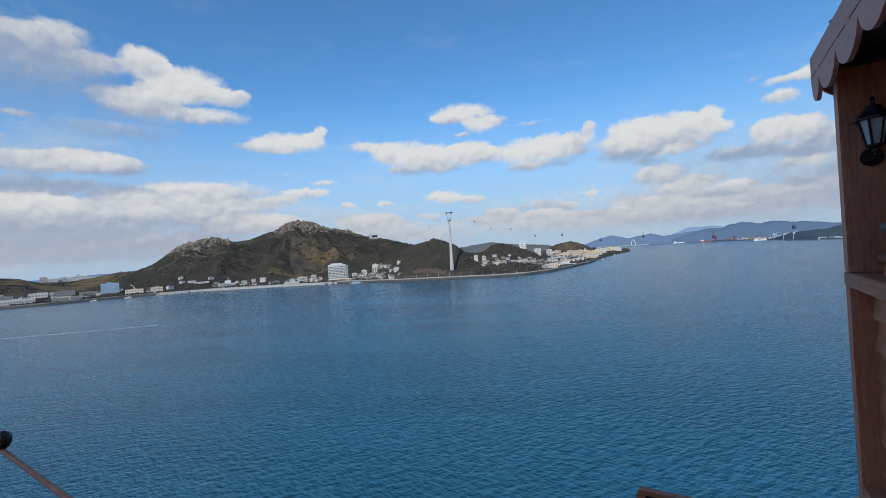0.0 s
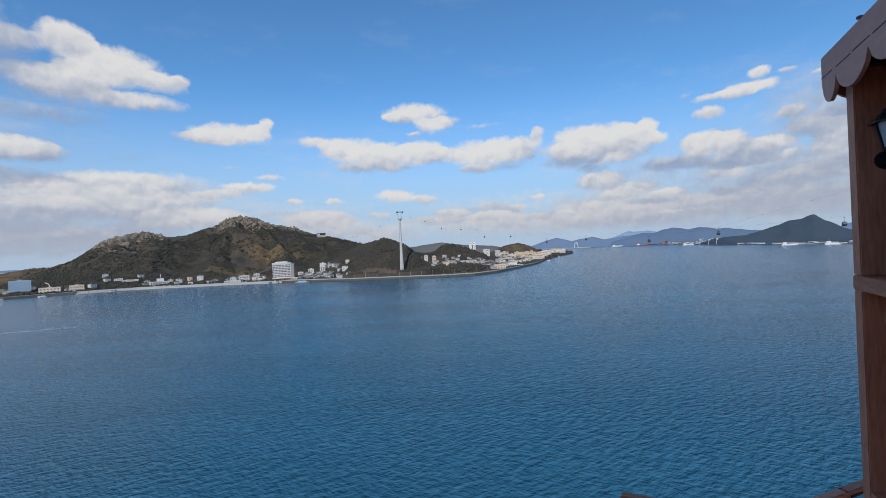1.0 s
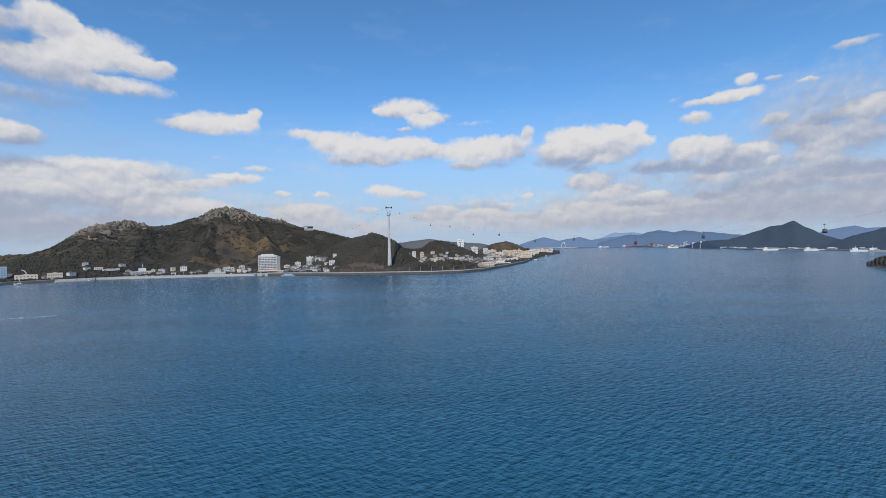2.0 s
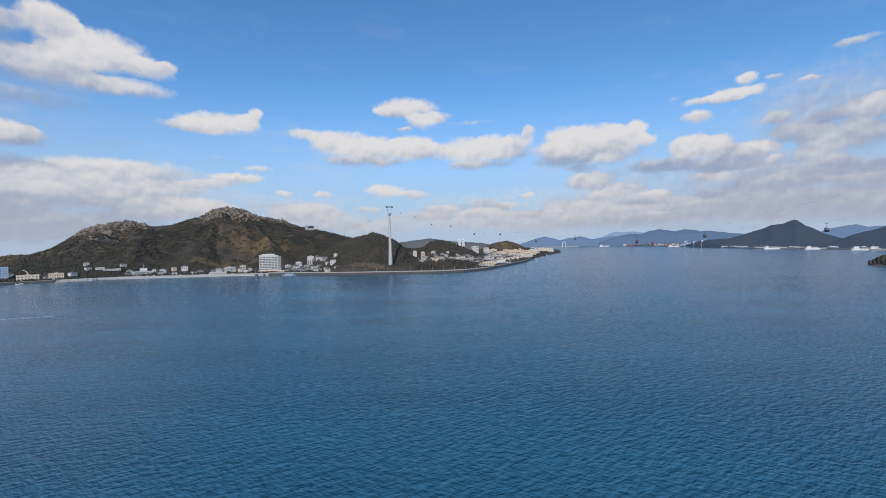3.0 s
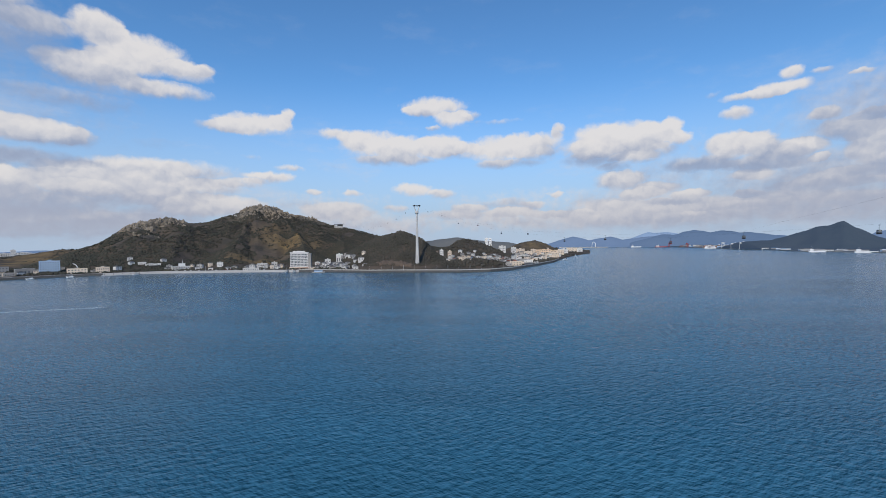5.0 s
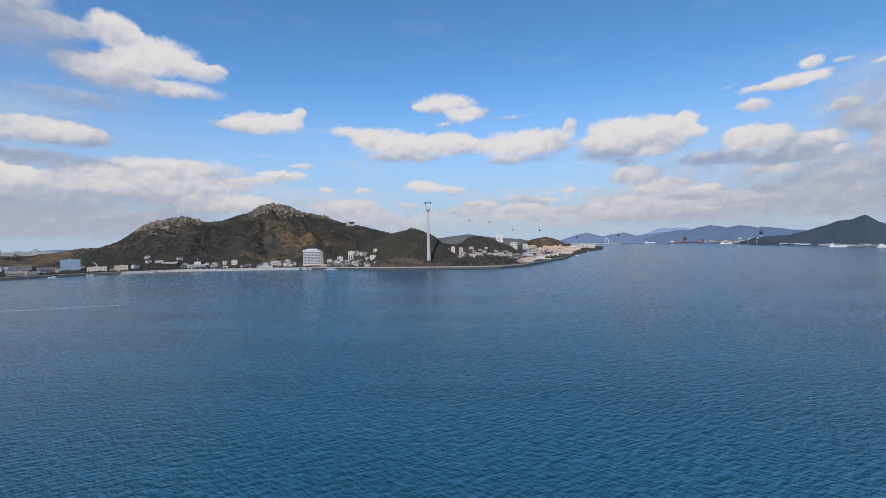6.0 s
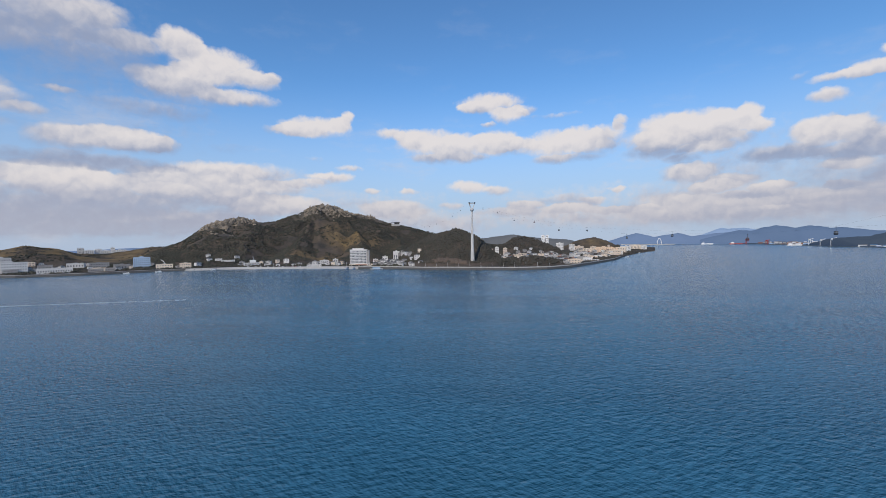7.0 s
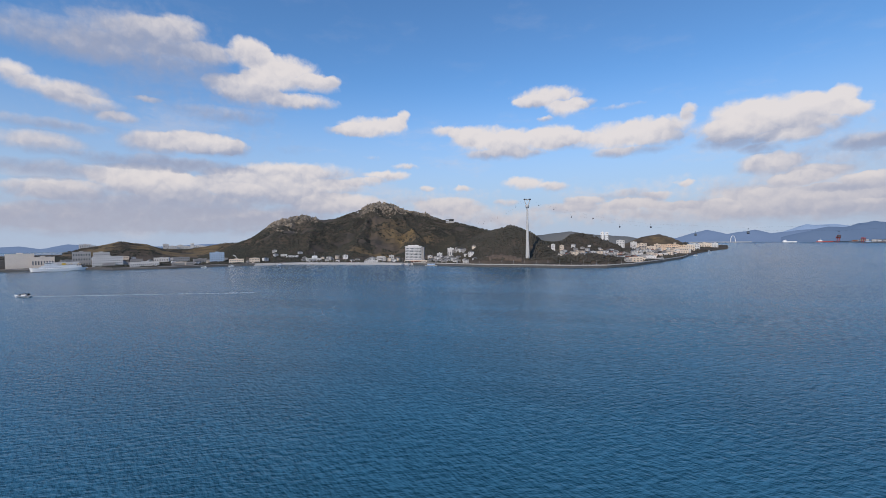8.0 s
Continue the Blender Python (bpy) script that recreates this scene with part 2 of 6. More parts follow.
# crisp sunlit heads, soft grey bases
soft_edge = wmath("ADD", wmath("MULTIPLY", wrange(rel, 0.25, -0.7), 0.30), wmath("MULTIPLY", wrange(tone_all, 0.9, 0.1), 0.55))
edge = wmath("DIVIDE", wmath("SUBTRACT", wmath("MULTIPLY_ADD", rel, 0.10, dense), 0.13), wmath("ADD", soft_edge, 0.62))
cover = wrange(edge, 0.0, 1.0)
haze = wrange(height, 21.0, 0.0, 0.0, 0.95)                                    # thin low cloud towards the horizon
# billows: lit from above and from behind the camera
up_a, up_b = wnoise(bent, 0.5, 3.0, 0.5), wn("ShaderNodeVectorMath", op="ADD")
wire(bent, up_b.inputs[0])
up_b.inputs[1].default_value = (-0.25, 0.60, 0)
billow = wmath("SUBTRACT", up_a.outputs[0], wnoise(up_b.outputs[0], 0.5, 3.0, 0.5).outputs[0])
bright = wmath("ADD", wmath("MULTIPLY_ADD", tone_all, 1.0, -0.06), wmath("MULTIPLY_ADD", rel, 0.50, wmath("MULTIPLY", billow, 0.85)))
lit = wrange(bright, 0.0, 1.05)
cloud_col = wmix(lit, (0.31, 0.355, 0.49), (0.78, 0.725, 0.71))
cloud_col = wmix(wrange(height, 9.0, 2.0, 0.0, 0.42), cloud_col, (0.50, 0.475, 0.52))

sky = wn("ShaderNodeTexSky")
sky.sky_type = "NISHITA"
sky.sun_disc = False
sky.sun_elevation = radians(SUN_EL)
sky.sun_rotation = radians(SUN_AZ)
sky.air_density, sky.dust_density, sky.ozone_density = 1.0, 0.0, 3.0
bg_sky = wn("ShaderNodeBackground")
bg_sky.inputs["Strength"].default_value = 0.125
tint = wn("ShaderNodeVectorMath", op="MULTIPLY")
wire(sky.outputs[0], tint.inputs[0])
tint.inputs[1].default_value = (0.70, 1.0, 1.22)          # the blue cast of the clip's white balance
wire(tint.outputs[0], bg_sky.inputs["Color"])
bg_cloud = wn("ShaderNodeBackground")
bg_cloud.inputs["Strength"].default_value = 1.0
wire(cloud_col, bg_cloud.inputs["Color"])
bg_haze = wn("ShaderNodeBackground")
bg_haze.inputs["Color"].default_value = (0.41, 0.485, 0.64, 1)
veil = wn("ShaderNodeMixShader")
wire(haze, veil.inputs[0])
wire(bg_sky.outputs[0], veil.inputs[1]), wire(bg_haze.outputs[0], veil.inputs[2])
blend = wn("ShaderNodeMixShader")
wire(wmath("MULTIPLY", cover, 0.95), blend.inputs[0])
# thin torn veils of cloud round and between the heaps
veil_squash = wn("ShaderNodeVectorMath", op="MULTIPLY")
wire(bent, veil_squash.inputs[0])
veil_squash.inputs[1].default_value = (0.55, 1.6, 1.0)
veil_noise = wnoise(veil_squash.outputs[0], 0.16, 7.0, 0.6).outputs[0]
wisp = wmath("MULTIPLY", wrange(wmath("MULTIPLY_ADD", mass, 0.10, veil_noise), 0.52, 0.76), wrange(height, 22.0, 6.0, 0.08, 0.5))
bg_wisp = wn("ShaderNodeBackground")
bg_wisp.inputs["Color"].default_value = (0.62, 0.61, 0.66, 1)
thin = wn("ShaderNodeMixShader")
wire(wisp, thin.inputs[0])
wire(veil.outputs[0], thin.inputs[1]), wire(bg_wisp.outputs[0], thin.inputs[2])
wire(thin.outputs[0], blend.inputs[1]), wire(bg_cloud.outputs[0], blend.inputs[2])
wout = wn("ShaderNodeOutputWorld")
wire(blend.outputs[0], wout.inputs["Surface"])

sun = new("sun", bpy.data.lights.new("sun", "SUN"))
sun.data.energy, sun.data.angle, sun.data.color = 2.8, radians(0.6), (1.0, 0.87, 0.72)
_d = Vector((math.sin(radians(SUN_AZ)) * math.cos(radians(SUN_EL)), math.cos(radians(SUN_AZ)) * math.cos(radians(SUN_EL)), math.sin(radians(SUN_EL))))
sun.matrix_world = look(_d * 200 + Vector((0, 0, 100)), (0, 0, 100))


# ---------------------------------------------------------------- materials
def mat(name, colours, scale=1.0, rough=0.7, metal=0.0, bump=0.0, detail=6.0, stretch=(1, 1, 1), by_object=0.0, fine_scale=0.0, spec=0.4, coords="Object"):
    """A surface whose colour wanders between the given tones at two scales, with a fine relief."""
    m = bpy.data.materials.new(name)
    m.use_nodes = True
    t = m.node_tree
    b = t.nodes["Principled BSDF"]
    b.inputs["Roughness"].default_value, b.inputs["Metallic"].default_value = rough, metal
    b.inputs["Specular IOR Level"].default_value = spec
    c = t.nodes.new("ShaderNodeTexCoord")
    mp = t.nodes.new("ShaderNodeMapping")
    mp.inputs["Scale"].default_value = stretch
    t.links.new(c.outputs[coords], mp.inputs[0])
    n = t.nodes.new("ShaderNodeTexNoise")
    n.inputs["Scale"].default_value, n.inputs["Detail"].default_value = scale, detail
    n.inputs["Roughness"].default_value = 0.6
    t.links.new(mp.outputs[0], n.inputs["Vector"])
    fac = n.outputs[0]
    if fine_scale:
        n2 = t.nodes.new("ShaderNodeTexNoise")
        n2.inputs["Scale"].default_value, n2.inputs["Detail"].default_value = fine_scale, 4.0
        t.links.new(mp.outputs[0], n2.inputs["Vector"])
        a = t.nodes.new("ShaderNodeMath")
        a.operation = "MULTIPLY_ADD"
        t.links.new(n2.outputs[0], a.inputs[0])
        a.inputs[1].default_value = 0.5
        h = t.nodes.new("ShaderNodeMath")
        h.operation = "MULTIPLY"
        t.links.new(n.outputs[0], h.inputs[0])
        h.inputs[1].default_value = 0.5
        t.links.new(h.outputs[0], a.inputs[2])
        fac = a.outputs[0]
    if by_object:
        oi = t.nodes.new("ShaderNodeObjectInfo")
        a = t.nodes.new("ShaderNodeMath")
        a.operation = "MULTIPLY_ADD"
        t.links.new(oi.outputs["Random"], a.inputs[0])
        a.inputs[1].default_value = by_object
        t.links.new(fac, a.inputs[2])
        s = t.nodes.new("ShaderNodeMath")
        s.operation = "SUBTRACT"
        t.links.new(a.outputs[0], s.inputs[0])
        s.inputs[1].default_value = by_object / 2
        fac = s.outputs[0]
    r = t.nodes.new("ShaderNodeValToRGB")
    while len(r.color_ramp.elements) < len(colours):
        r.color_ramp.elements.new(0.5)
    for i, col in enumerate(colours):
        el = r.color_ramp.elements[i]
        el.position = 0.28 + 0.44 * i / max(1, len(colours) - 1)
        el.color = (*col, 1)
    t.links.new(fac, r.inputs[0])
    t.links.new(r.outputs[0], b.inputs["Base Color"])
    if bump:
        bp = t.nodes.new("ShaderNodeBump")
        bp.inputs["Strength"].default_value, bp.inputs["Distance"].default_value = 0.6, bump
        t.links.new(fac, bp.inputs["Height"])
        t.links.new(bp.outputs[0], b.inputs["Normal"])
    return m


def water_material():
    m = bpy.data.materials.new("sea_water")
    m.use_nodes = True
    t = m.node_tree
    t.nodes.remove(t.nodes["Principled BSDF"])
    # light scattered back from under the surface, and the sky mirrored by the wave faces
    body, mirror, fresnel, both = (t.nodes.new("ShaderNode" + k) for k in ("BsdfDiffuse", "BsdfGlossy", "Fresnel", "MixShader"))
    fresnel.inputs["IOR"].default_value = 1.33
    t.links.new(fresnel.outputs[0], both.inputs[0])
    t.links.new(body.outputs[0], both.inputs[1]), t.links.new(mirror.outputs[0], both.inputs[2])
    t.links.new(both.outputs[0], t.nodes["Material Output"].inputs["Surface"])
    c = t.nodes.new("ShaderNodeTexCoord")

    def nz(scale, rot, stretch, detail, rough=0.55, distort=0.0):
        mp = t.nodes.new("ShaderNodeMapping")
        mp.inputs["Rotation"].default_value = (0, 0, radians(rot))
        mp.inputs["Scale"].default_value = stretch
        t.links.new(c.outputs["Object"], mp.inputs[0])
        n = t.nodes.new("ShaderNodeTexNoise")
        n.inputs["Scale"].default_value, n.inputs["Detail"].default_value = scale, detail
        n.inputs["Roughness"].default_value, n.inputs["Distortion"].default_value = rough, distort
        t.links.new(mp.outputs[0], n.inputs["Vector"])
        return n.outputs[0]

    # the slopes of the waves, from the heights of crossing wave trains at three points close together
    STEP = 0.07

    def sea_height(shift):
        """Two crossing trains of short wind waves, a low swell under them and small ripples on them."""
        total = None
        mv = t.nodes.new("ShaderNodeVectorMath")
        mv.operation = "ADD"
        t.links.new(c.outputs["Object"], mv.inputs[0])
        mv.inputs[1].default_value = shift
        for length, rot, stretch, tall, detail in ((6.0, 16, 0.45, 0.10, 1.0), (1.9, 28, 0.42, 0.34, 2.0), (1.5, -32, 0.45, 0.24, 2.0), (0.7, 4, 0.5, 0.065, 1.0)):
            mp = t.nodes.new("ShaderNodeMapping")
            mp.vector_type = "TEXTURE"                        # turns first, then draws out along the crests
            mp.inputs["Rotation"].default_value = (0, 0, radians(rot))
            mp.inputs["Scale"].default_value = (1 / stretch, 1, 1)
            t.links.new(mv.outputs[0], mp.inputs[0])
            n = t.nodes.new("ShaderNodeTexNoise")
            n.inputs["Scale"].default_value, n.inputs["Detail"].default_value = 1 / length, detail
            level = n.outputs[0]
            t.links.new(mp.outputs[0], n.inputs["Vector"])
            k = t.nodes.new("ShaderNodeMath")
            k.operation = "MULTIPLY_ADD"
            t.links.new(level, k.inputs[0])
            k.inputs[1].default_value = tall
            if total is None:
                k.inputs[2].default_value = 0
            else:
                t.links.new(total, k.inputs[2])
            total = k.outputs[0]
        return total

    here, east, north = sea_height((0, 0, 0)), sea_height((STEP, 0, 0)), sea_height((0, STEP, 0))
    cb = t.nodes.new("ShaderNodeCombineXYZ")
    for i, other in enumerate((east, north)):
        d = t.nodes.new("ShaderNodeMath")
        d.operation = "SUBTRACT"
        t.links.new(here, d.inputs[0]), t.links.new(other, d.inputs[1])
        slope_north = d.outputs[0]
        lean = t.nodes.new("ShaderNodeMath")                   # normals tipped towards the deck, so the sea mirrors higher, bluer sky
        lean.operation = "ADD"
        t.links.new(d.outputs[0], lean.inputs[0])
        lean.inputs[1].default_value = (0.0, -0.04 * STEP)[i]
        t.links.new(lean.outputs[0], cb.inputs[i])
    cb.inputs[2].default_value = STEP
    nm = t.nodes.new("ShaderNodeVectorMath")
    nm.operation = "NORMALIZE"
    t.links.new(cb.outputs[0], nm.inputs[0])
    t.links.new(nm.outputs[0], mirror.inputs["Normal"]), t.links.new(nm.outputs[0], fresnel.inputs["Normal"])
    gust = nz(0.012, 0, (0.25, 1.0, 1), 6.0, 0.65)
    rr = t.nodes.new("ShaderNodeMapRange")
    rr.inputs[1].default_value, rr.inputs[2].default_value, rr.inputs[3].default_value, rr.inputs[4].default_value = 0.35, 0.65, 0.13, 0.22
    t.links.new(gust, rr.inputs[0])
    t.links.new(rr.outputs[0], mirror.inputs["Roughness"])
    # wave shading put into the colour: crests and backs lighter, troughs and fronts darker
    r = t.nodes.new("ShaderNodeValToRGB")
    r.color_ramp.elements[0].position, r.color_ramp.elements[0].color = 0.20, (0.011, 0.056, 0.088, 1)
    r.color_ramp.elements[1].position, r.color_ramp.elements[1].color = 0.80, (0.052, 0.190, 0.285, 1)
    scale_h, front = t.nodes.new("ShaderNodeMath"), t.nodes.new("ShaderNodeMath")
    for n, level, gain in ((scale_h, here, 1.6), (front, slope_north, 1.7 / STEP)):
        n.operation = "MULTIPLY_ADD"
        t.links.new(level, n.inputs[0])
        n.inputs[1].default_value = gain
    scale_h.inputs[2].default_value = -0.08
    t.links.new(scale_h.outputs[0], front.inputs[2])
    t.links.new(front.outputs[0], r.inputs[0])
    # long drifting bands of clearer and duller water
    band = t.nodes.new("ShaderNodeMapRange")
    band.inputs[1].default_value, band.inputs[2].default_value, band.inputs[3].default_value, band.inputs[4].default_value = 0.36, 0.64, 0.84, 1.13
    t.links.new(gust, band.inputs[0])
    tone = t.nodes.new("ShaderNodeVectorMath")
    tone.operation = "SCALE"
    t.links.new(r.outputs[0], tone.inputs[0]), t.links.new(band.outputs[0], tone.inputs["Scale"])
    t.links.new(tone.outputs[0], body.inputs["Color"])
    return m


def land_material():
    """Winter scrub and soil, dry meadow brightened into sunlit patches where the mesh marks clearings, and bare rock
    where it says rock.
    """
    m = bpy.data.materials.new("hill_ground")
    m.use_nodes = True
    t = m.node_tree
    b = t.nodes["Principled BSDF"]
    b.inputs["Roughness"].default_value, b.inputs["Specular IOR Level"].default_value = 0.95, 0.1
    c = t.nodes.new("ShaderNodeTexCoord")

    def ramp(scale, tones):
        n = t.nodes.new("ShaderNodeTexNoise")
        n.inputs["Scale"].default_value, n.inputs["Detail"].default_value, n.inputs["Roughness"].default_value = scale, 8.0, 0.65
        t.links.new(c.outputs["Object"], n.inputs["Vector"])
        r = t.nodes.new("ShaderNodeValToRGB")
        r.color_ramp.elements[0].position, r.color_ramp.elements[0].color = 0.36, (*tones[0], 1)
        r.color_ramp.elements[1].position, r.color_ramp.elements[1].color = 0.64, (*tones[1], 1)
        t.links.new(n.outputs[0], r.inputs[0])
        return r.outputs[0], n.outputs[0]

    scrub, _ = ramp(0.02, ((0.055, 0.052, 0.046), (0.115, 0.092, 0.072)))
    # dry grass, its tone raised to carry the sun on the slopes
    sunlit_grass, _ = ramp(0.03, ((0.12, 0.088, 0.050), (0.25, 0.175, 0.085)))
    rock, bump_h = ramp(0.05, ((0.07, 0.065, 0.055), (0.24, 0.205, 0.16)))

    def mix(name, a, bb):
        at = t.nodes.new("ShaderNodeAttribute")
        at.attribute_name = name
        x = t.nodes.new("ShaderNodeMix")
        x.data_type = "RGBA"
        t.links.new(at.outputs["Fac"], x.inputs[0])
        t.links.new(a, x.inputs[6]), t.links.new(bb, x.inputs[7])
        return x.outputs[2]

    t.links.new(mix("rock", mix("sunlit_clearing", scrub, sunlit_grass), rock), b.inputs["Base Color"])
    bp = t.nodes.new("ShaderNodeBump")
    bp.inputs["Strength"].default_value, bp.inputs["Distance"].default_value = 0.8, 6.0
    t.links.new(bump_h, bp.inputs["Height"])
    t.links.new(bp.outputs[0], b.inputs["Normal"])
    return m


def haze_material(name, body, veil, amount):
    """Far hills seen through kilometres of air: a plain backdrop with the haze painted in, as a faint glow of the air's
    light.
    """
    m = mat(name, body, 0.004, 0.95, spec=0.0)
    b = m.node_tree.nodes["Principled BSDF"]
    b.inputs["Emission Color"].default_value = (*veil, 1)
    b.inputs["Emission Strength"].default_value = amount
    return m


WATER = water_material()
LAND = land_material()
WOODS = mat("woodland_leaf", [(0.026, 0.034, 0.030), (0.068, 0.068, 0.056), (0.130, 0.108, 0.076)], 0.009, 0.95, spec=0.05, fine_scale=0.25)
WOODS_DARK = mat("pine_leaf", [(0.044, 0.045, 0.040), (0.074, 0.070, 0.060), (0.130, 0.108, 0.086)], 0.02, 0.95, spec=0.05, fine_scale=0.3)
ROCK = mat("granite", [(0.06, 0.053, 0.045), (0.21, 0.175, 0.135), (0.50, 0.41, 0.295)], 0.07, 0.9, bump=0.5, fine_scale=0.7)
EARTH = mat("bare_earth", [(0.085, 0.064, 0.050), (0.15, 0.115, 0.088)], 0.06, 0.95, bump=0.4, fine_scale=0.5)
ASPHALT = mat("asphalt", [(0.06, 0.06, 0.065), (0.11, 0.11, 0.11)], 0.05, 0.9, fine_scale=0.8)
PROMENADE = mat("pale_paving", [(0.34, 0.33, 0.31), (0.46, 0.44, 0.41)], 0.03, 0.85, fine_scale=0.4)
SEAWALL = mat("sea_wall_stone", [(0.05, 0.05, 0.05), (0.13, 0.125, 0.12)], 0.2, 0.9, bump=0.3, fine_scale=0.9)
WHITE = mat("white_render", [(0.48, 0.47, 0.455), (0.68, 0.67, 0.65)], 0.06, 0.8, by_object=0.5, fine_scale=0.6)
CREAM = mat("cream_render", [(0.60, 0.50, 0.40), (0.74, 0.64, 0.52)], 0.06, 0.8, by_object=0.5, fine_scale=0.6)
PALECREAM = mat("pale_cream_cladding", [(0.70, 0.60, 0.50), (0.82, 0.73, 0.62)], 0.06, 0.7, fine_scale=0.6)
GREY = mat("grey_concrete", [(0.26, 0.25, 0.24), (0.38, 0.37, 0.355)], 0.08, 0.85, by_object=0.4, fine_scale=0.6)
TAN = mat("tan_stone_cladding", [(0.62, 0.44, 0.30), (0.74, 0.56, 0.40)], 0.08, 0.8, by_object=0.3, fine_scale=0.6)
BRICK = mat("red_brick_wall", [(0.20, 0.09, 0.06), (0.30, 0.15, 0.10)], 0.1, 0.85, by_object=0.5, fine_scale=0.8)
BLUEWALL = mat("pale_blue_cladding", [(0.30, 0.42, 0.58), (0.42, 0.54, 0.68)], 0.08, 0.6, fine_scale=0.5)
ROOF_GREY = mat("grey_roofing", [(0.10, 0.10, 0.105), (0.22, 0.215, 0.21)], 0.1, 0.8, by_object=0.7, fine_scale=0.6)
ROOF_RED = mat("rust_roofing", [(0.17, 0.065, 0.04), (0.28, 0.12, 0.08)], 0.1, 0.8, by_object=0.6, fine_scale=0.6)
ROOF_BLUE = mat("blue_steel_roofing", [(0.08, 0.16, 0.26), (0.14, 0.24, 0.36)], 0.1, 0.55, by_object=0.6, fine_scale=0.6)
GLASS_FAR = mat("window_glass", [(0.08, 0.092, 0.105), (0.17, 0.185, 0.20)], 0.3, 0.2, by_object=0.9, spec=0.6)
PYLON = mat("painted_steel", [(0.44, 0.435, 0.42), (0.57, 0.56, 0.54)], 0.05, 0.5, fine_scale=0.4)
DARK = mat("dark_metal_and_roof_shade", [(0.012, 0.012, 0.013), (0.03, 0.03, 0.032)], 2.0, 0.45, metal=0.4)
STEEL_RED = mat("red_painted_steel", [(0.30, 0.035, 0.025), (0.42, 0.06, 0.04)], 0.5, 0.5)
SHIPWHITE = mat("ship_paint", [(0.70, 0.70, 0.69), (0.82, 0.82, 0.81)], 0.08, 0.45, fine_scale=0.5)
HULL = mat("dark_hull_paint", [(0.025, 0.04, 0.07), (0.06, 0.08, 0.11)], 0.2, 0.5)
YELLOW = mat("yellow_paint", [(0.55, 0.36, 0.05), (0.65, 0.44, 0.08)], 0.3, 0.5)
FOAM = mat("foam", [(0.36, 0.45, 0.52), (0.62, 0.69, 0.73)], 0.4, 0.9)
TIMBER = mat("stained_timber", [(0.27, 0.088, 0.040), (0.46, 0.164, 0.080), (0.60, 0.252, 0.136)], 3.0, 0.55, bump=0.004, stretch=(0.5, 4.0, 4.0), by_object=0.18, fine_scale=16.0)
TIMBER_UP = mat("stained_timber_upright", [(0.28, 0.090, 0.043), (0.48, 0.170, 0.086), (0.62, 0.262, 0.150)], 3.0, 0.55, bump=0.004, stretch=(4.0, 4.0, 0.5), by_object=0.1, fine_scale=16.0)
FASCIA = mat("painted_fascia", [(0.50, 0.225, 0.160), (0.64, 0.32, 0.235)], 2.0, 0.6, bump=0.002, stretch=(0.6, 2.0, 3.0), fine_scale=14.0)
RAIL_DARK = mat("weathered_rail", [(0.055, 0.026, 0.018), (0.11, 0.055, 0.038)], 4.0, 0.5, stretch=(0.4, 4, 4), fine_scale=14.0)
RAILWOOD = mat("varnished_rail", [(0.17, 0.065, 0.035), (0.30, 0.13, 0.075)], 3.0, 0.4, stretch=(0.4, 4, 4), fine_scale=12.0)
IRON = mat("black_cast_iron", [(0.006, 0.006, 0.007), (0.022, 0.022, 0.024)], 9.0, 0.38, metal=0.3, bump=0.001)
OPAL = mat("frosted_lantern_glass", [(0.36, 0.37, 0.38), (0.52, 0.53, 0.54)], 6.0, 0.3)
BOXGREY = mat("charcoal_planter", [(0.030, 0.028, 0.028), (0.060, 0.056, 0.054)], 5.0, 0.6, bump=0.002)
GONDOLA_RED = mat("gondola_red_paint", [(0.11, 0.012, 0.012), (0.17, 0.025, 0.02)], 2.0, 0.4)
GONDOLA_DARK = mat("gondola_dark_paint", [(0.018, 0.018, 0.022), (0.04, 0.04, 0.046)], 2.0, 0.35)
# distance haze goes into the bluish tones of these hills and into their glow
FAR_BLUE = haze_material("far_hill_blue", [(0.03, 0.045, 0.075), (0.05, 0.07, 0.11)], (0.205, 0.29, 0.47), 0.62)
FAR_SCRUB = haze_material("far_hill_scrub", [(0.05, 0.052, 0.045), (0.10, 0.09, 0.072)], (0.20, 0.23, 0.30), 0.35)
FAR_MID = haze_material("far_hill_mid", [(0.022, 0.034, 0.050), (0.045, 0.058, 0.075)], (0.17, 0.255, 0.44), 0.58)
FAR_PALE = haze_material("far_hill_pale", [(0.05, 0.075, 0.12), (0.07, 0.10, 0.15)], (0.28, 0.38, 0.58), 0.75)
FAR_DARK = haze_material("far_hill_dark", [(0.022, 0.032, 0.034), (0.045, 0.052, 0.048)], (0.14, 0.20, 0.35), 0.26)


# ---------------------------------------------------------------- building helpers
def part(name, bm, material, parent=None, label=""):
    """Links a bmesh as one mesh object, under a thing or a part."""
    me = bpy.data.meshes.new(name)
    bm.to_mesh(me)
    bm.free()
    me.materials.append(material)
    ob = new(name, me)
    if parent is not None:
        ob.parent = parent
    if label:
        ob["label"] = label
    return ob


def again(ob, parent, loc, rz=0.0, scale=None):
    """Another object on the same mesh."""
    o = new(ob.name.split(".")[0], ob.data)
    o.parent = parent
    o.location = loc
    o.rotation_euler = (0, 0, rz)
    if scale:
        o.scale = scale
    if "label" in ob:
        o["label"] = ob["label"]
    return o


def thing(name, label, category, m=None, group=""):
    e = new(name)
    e.empty_display_size = 0.5
    if m is not None:
        e.matrix_world = m
    return tagged(e, label, category, group)


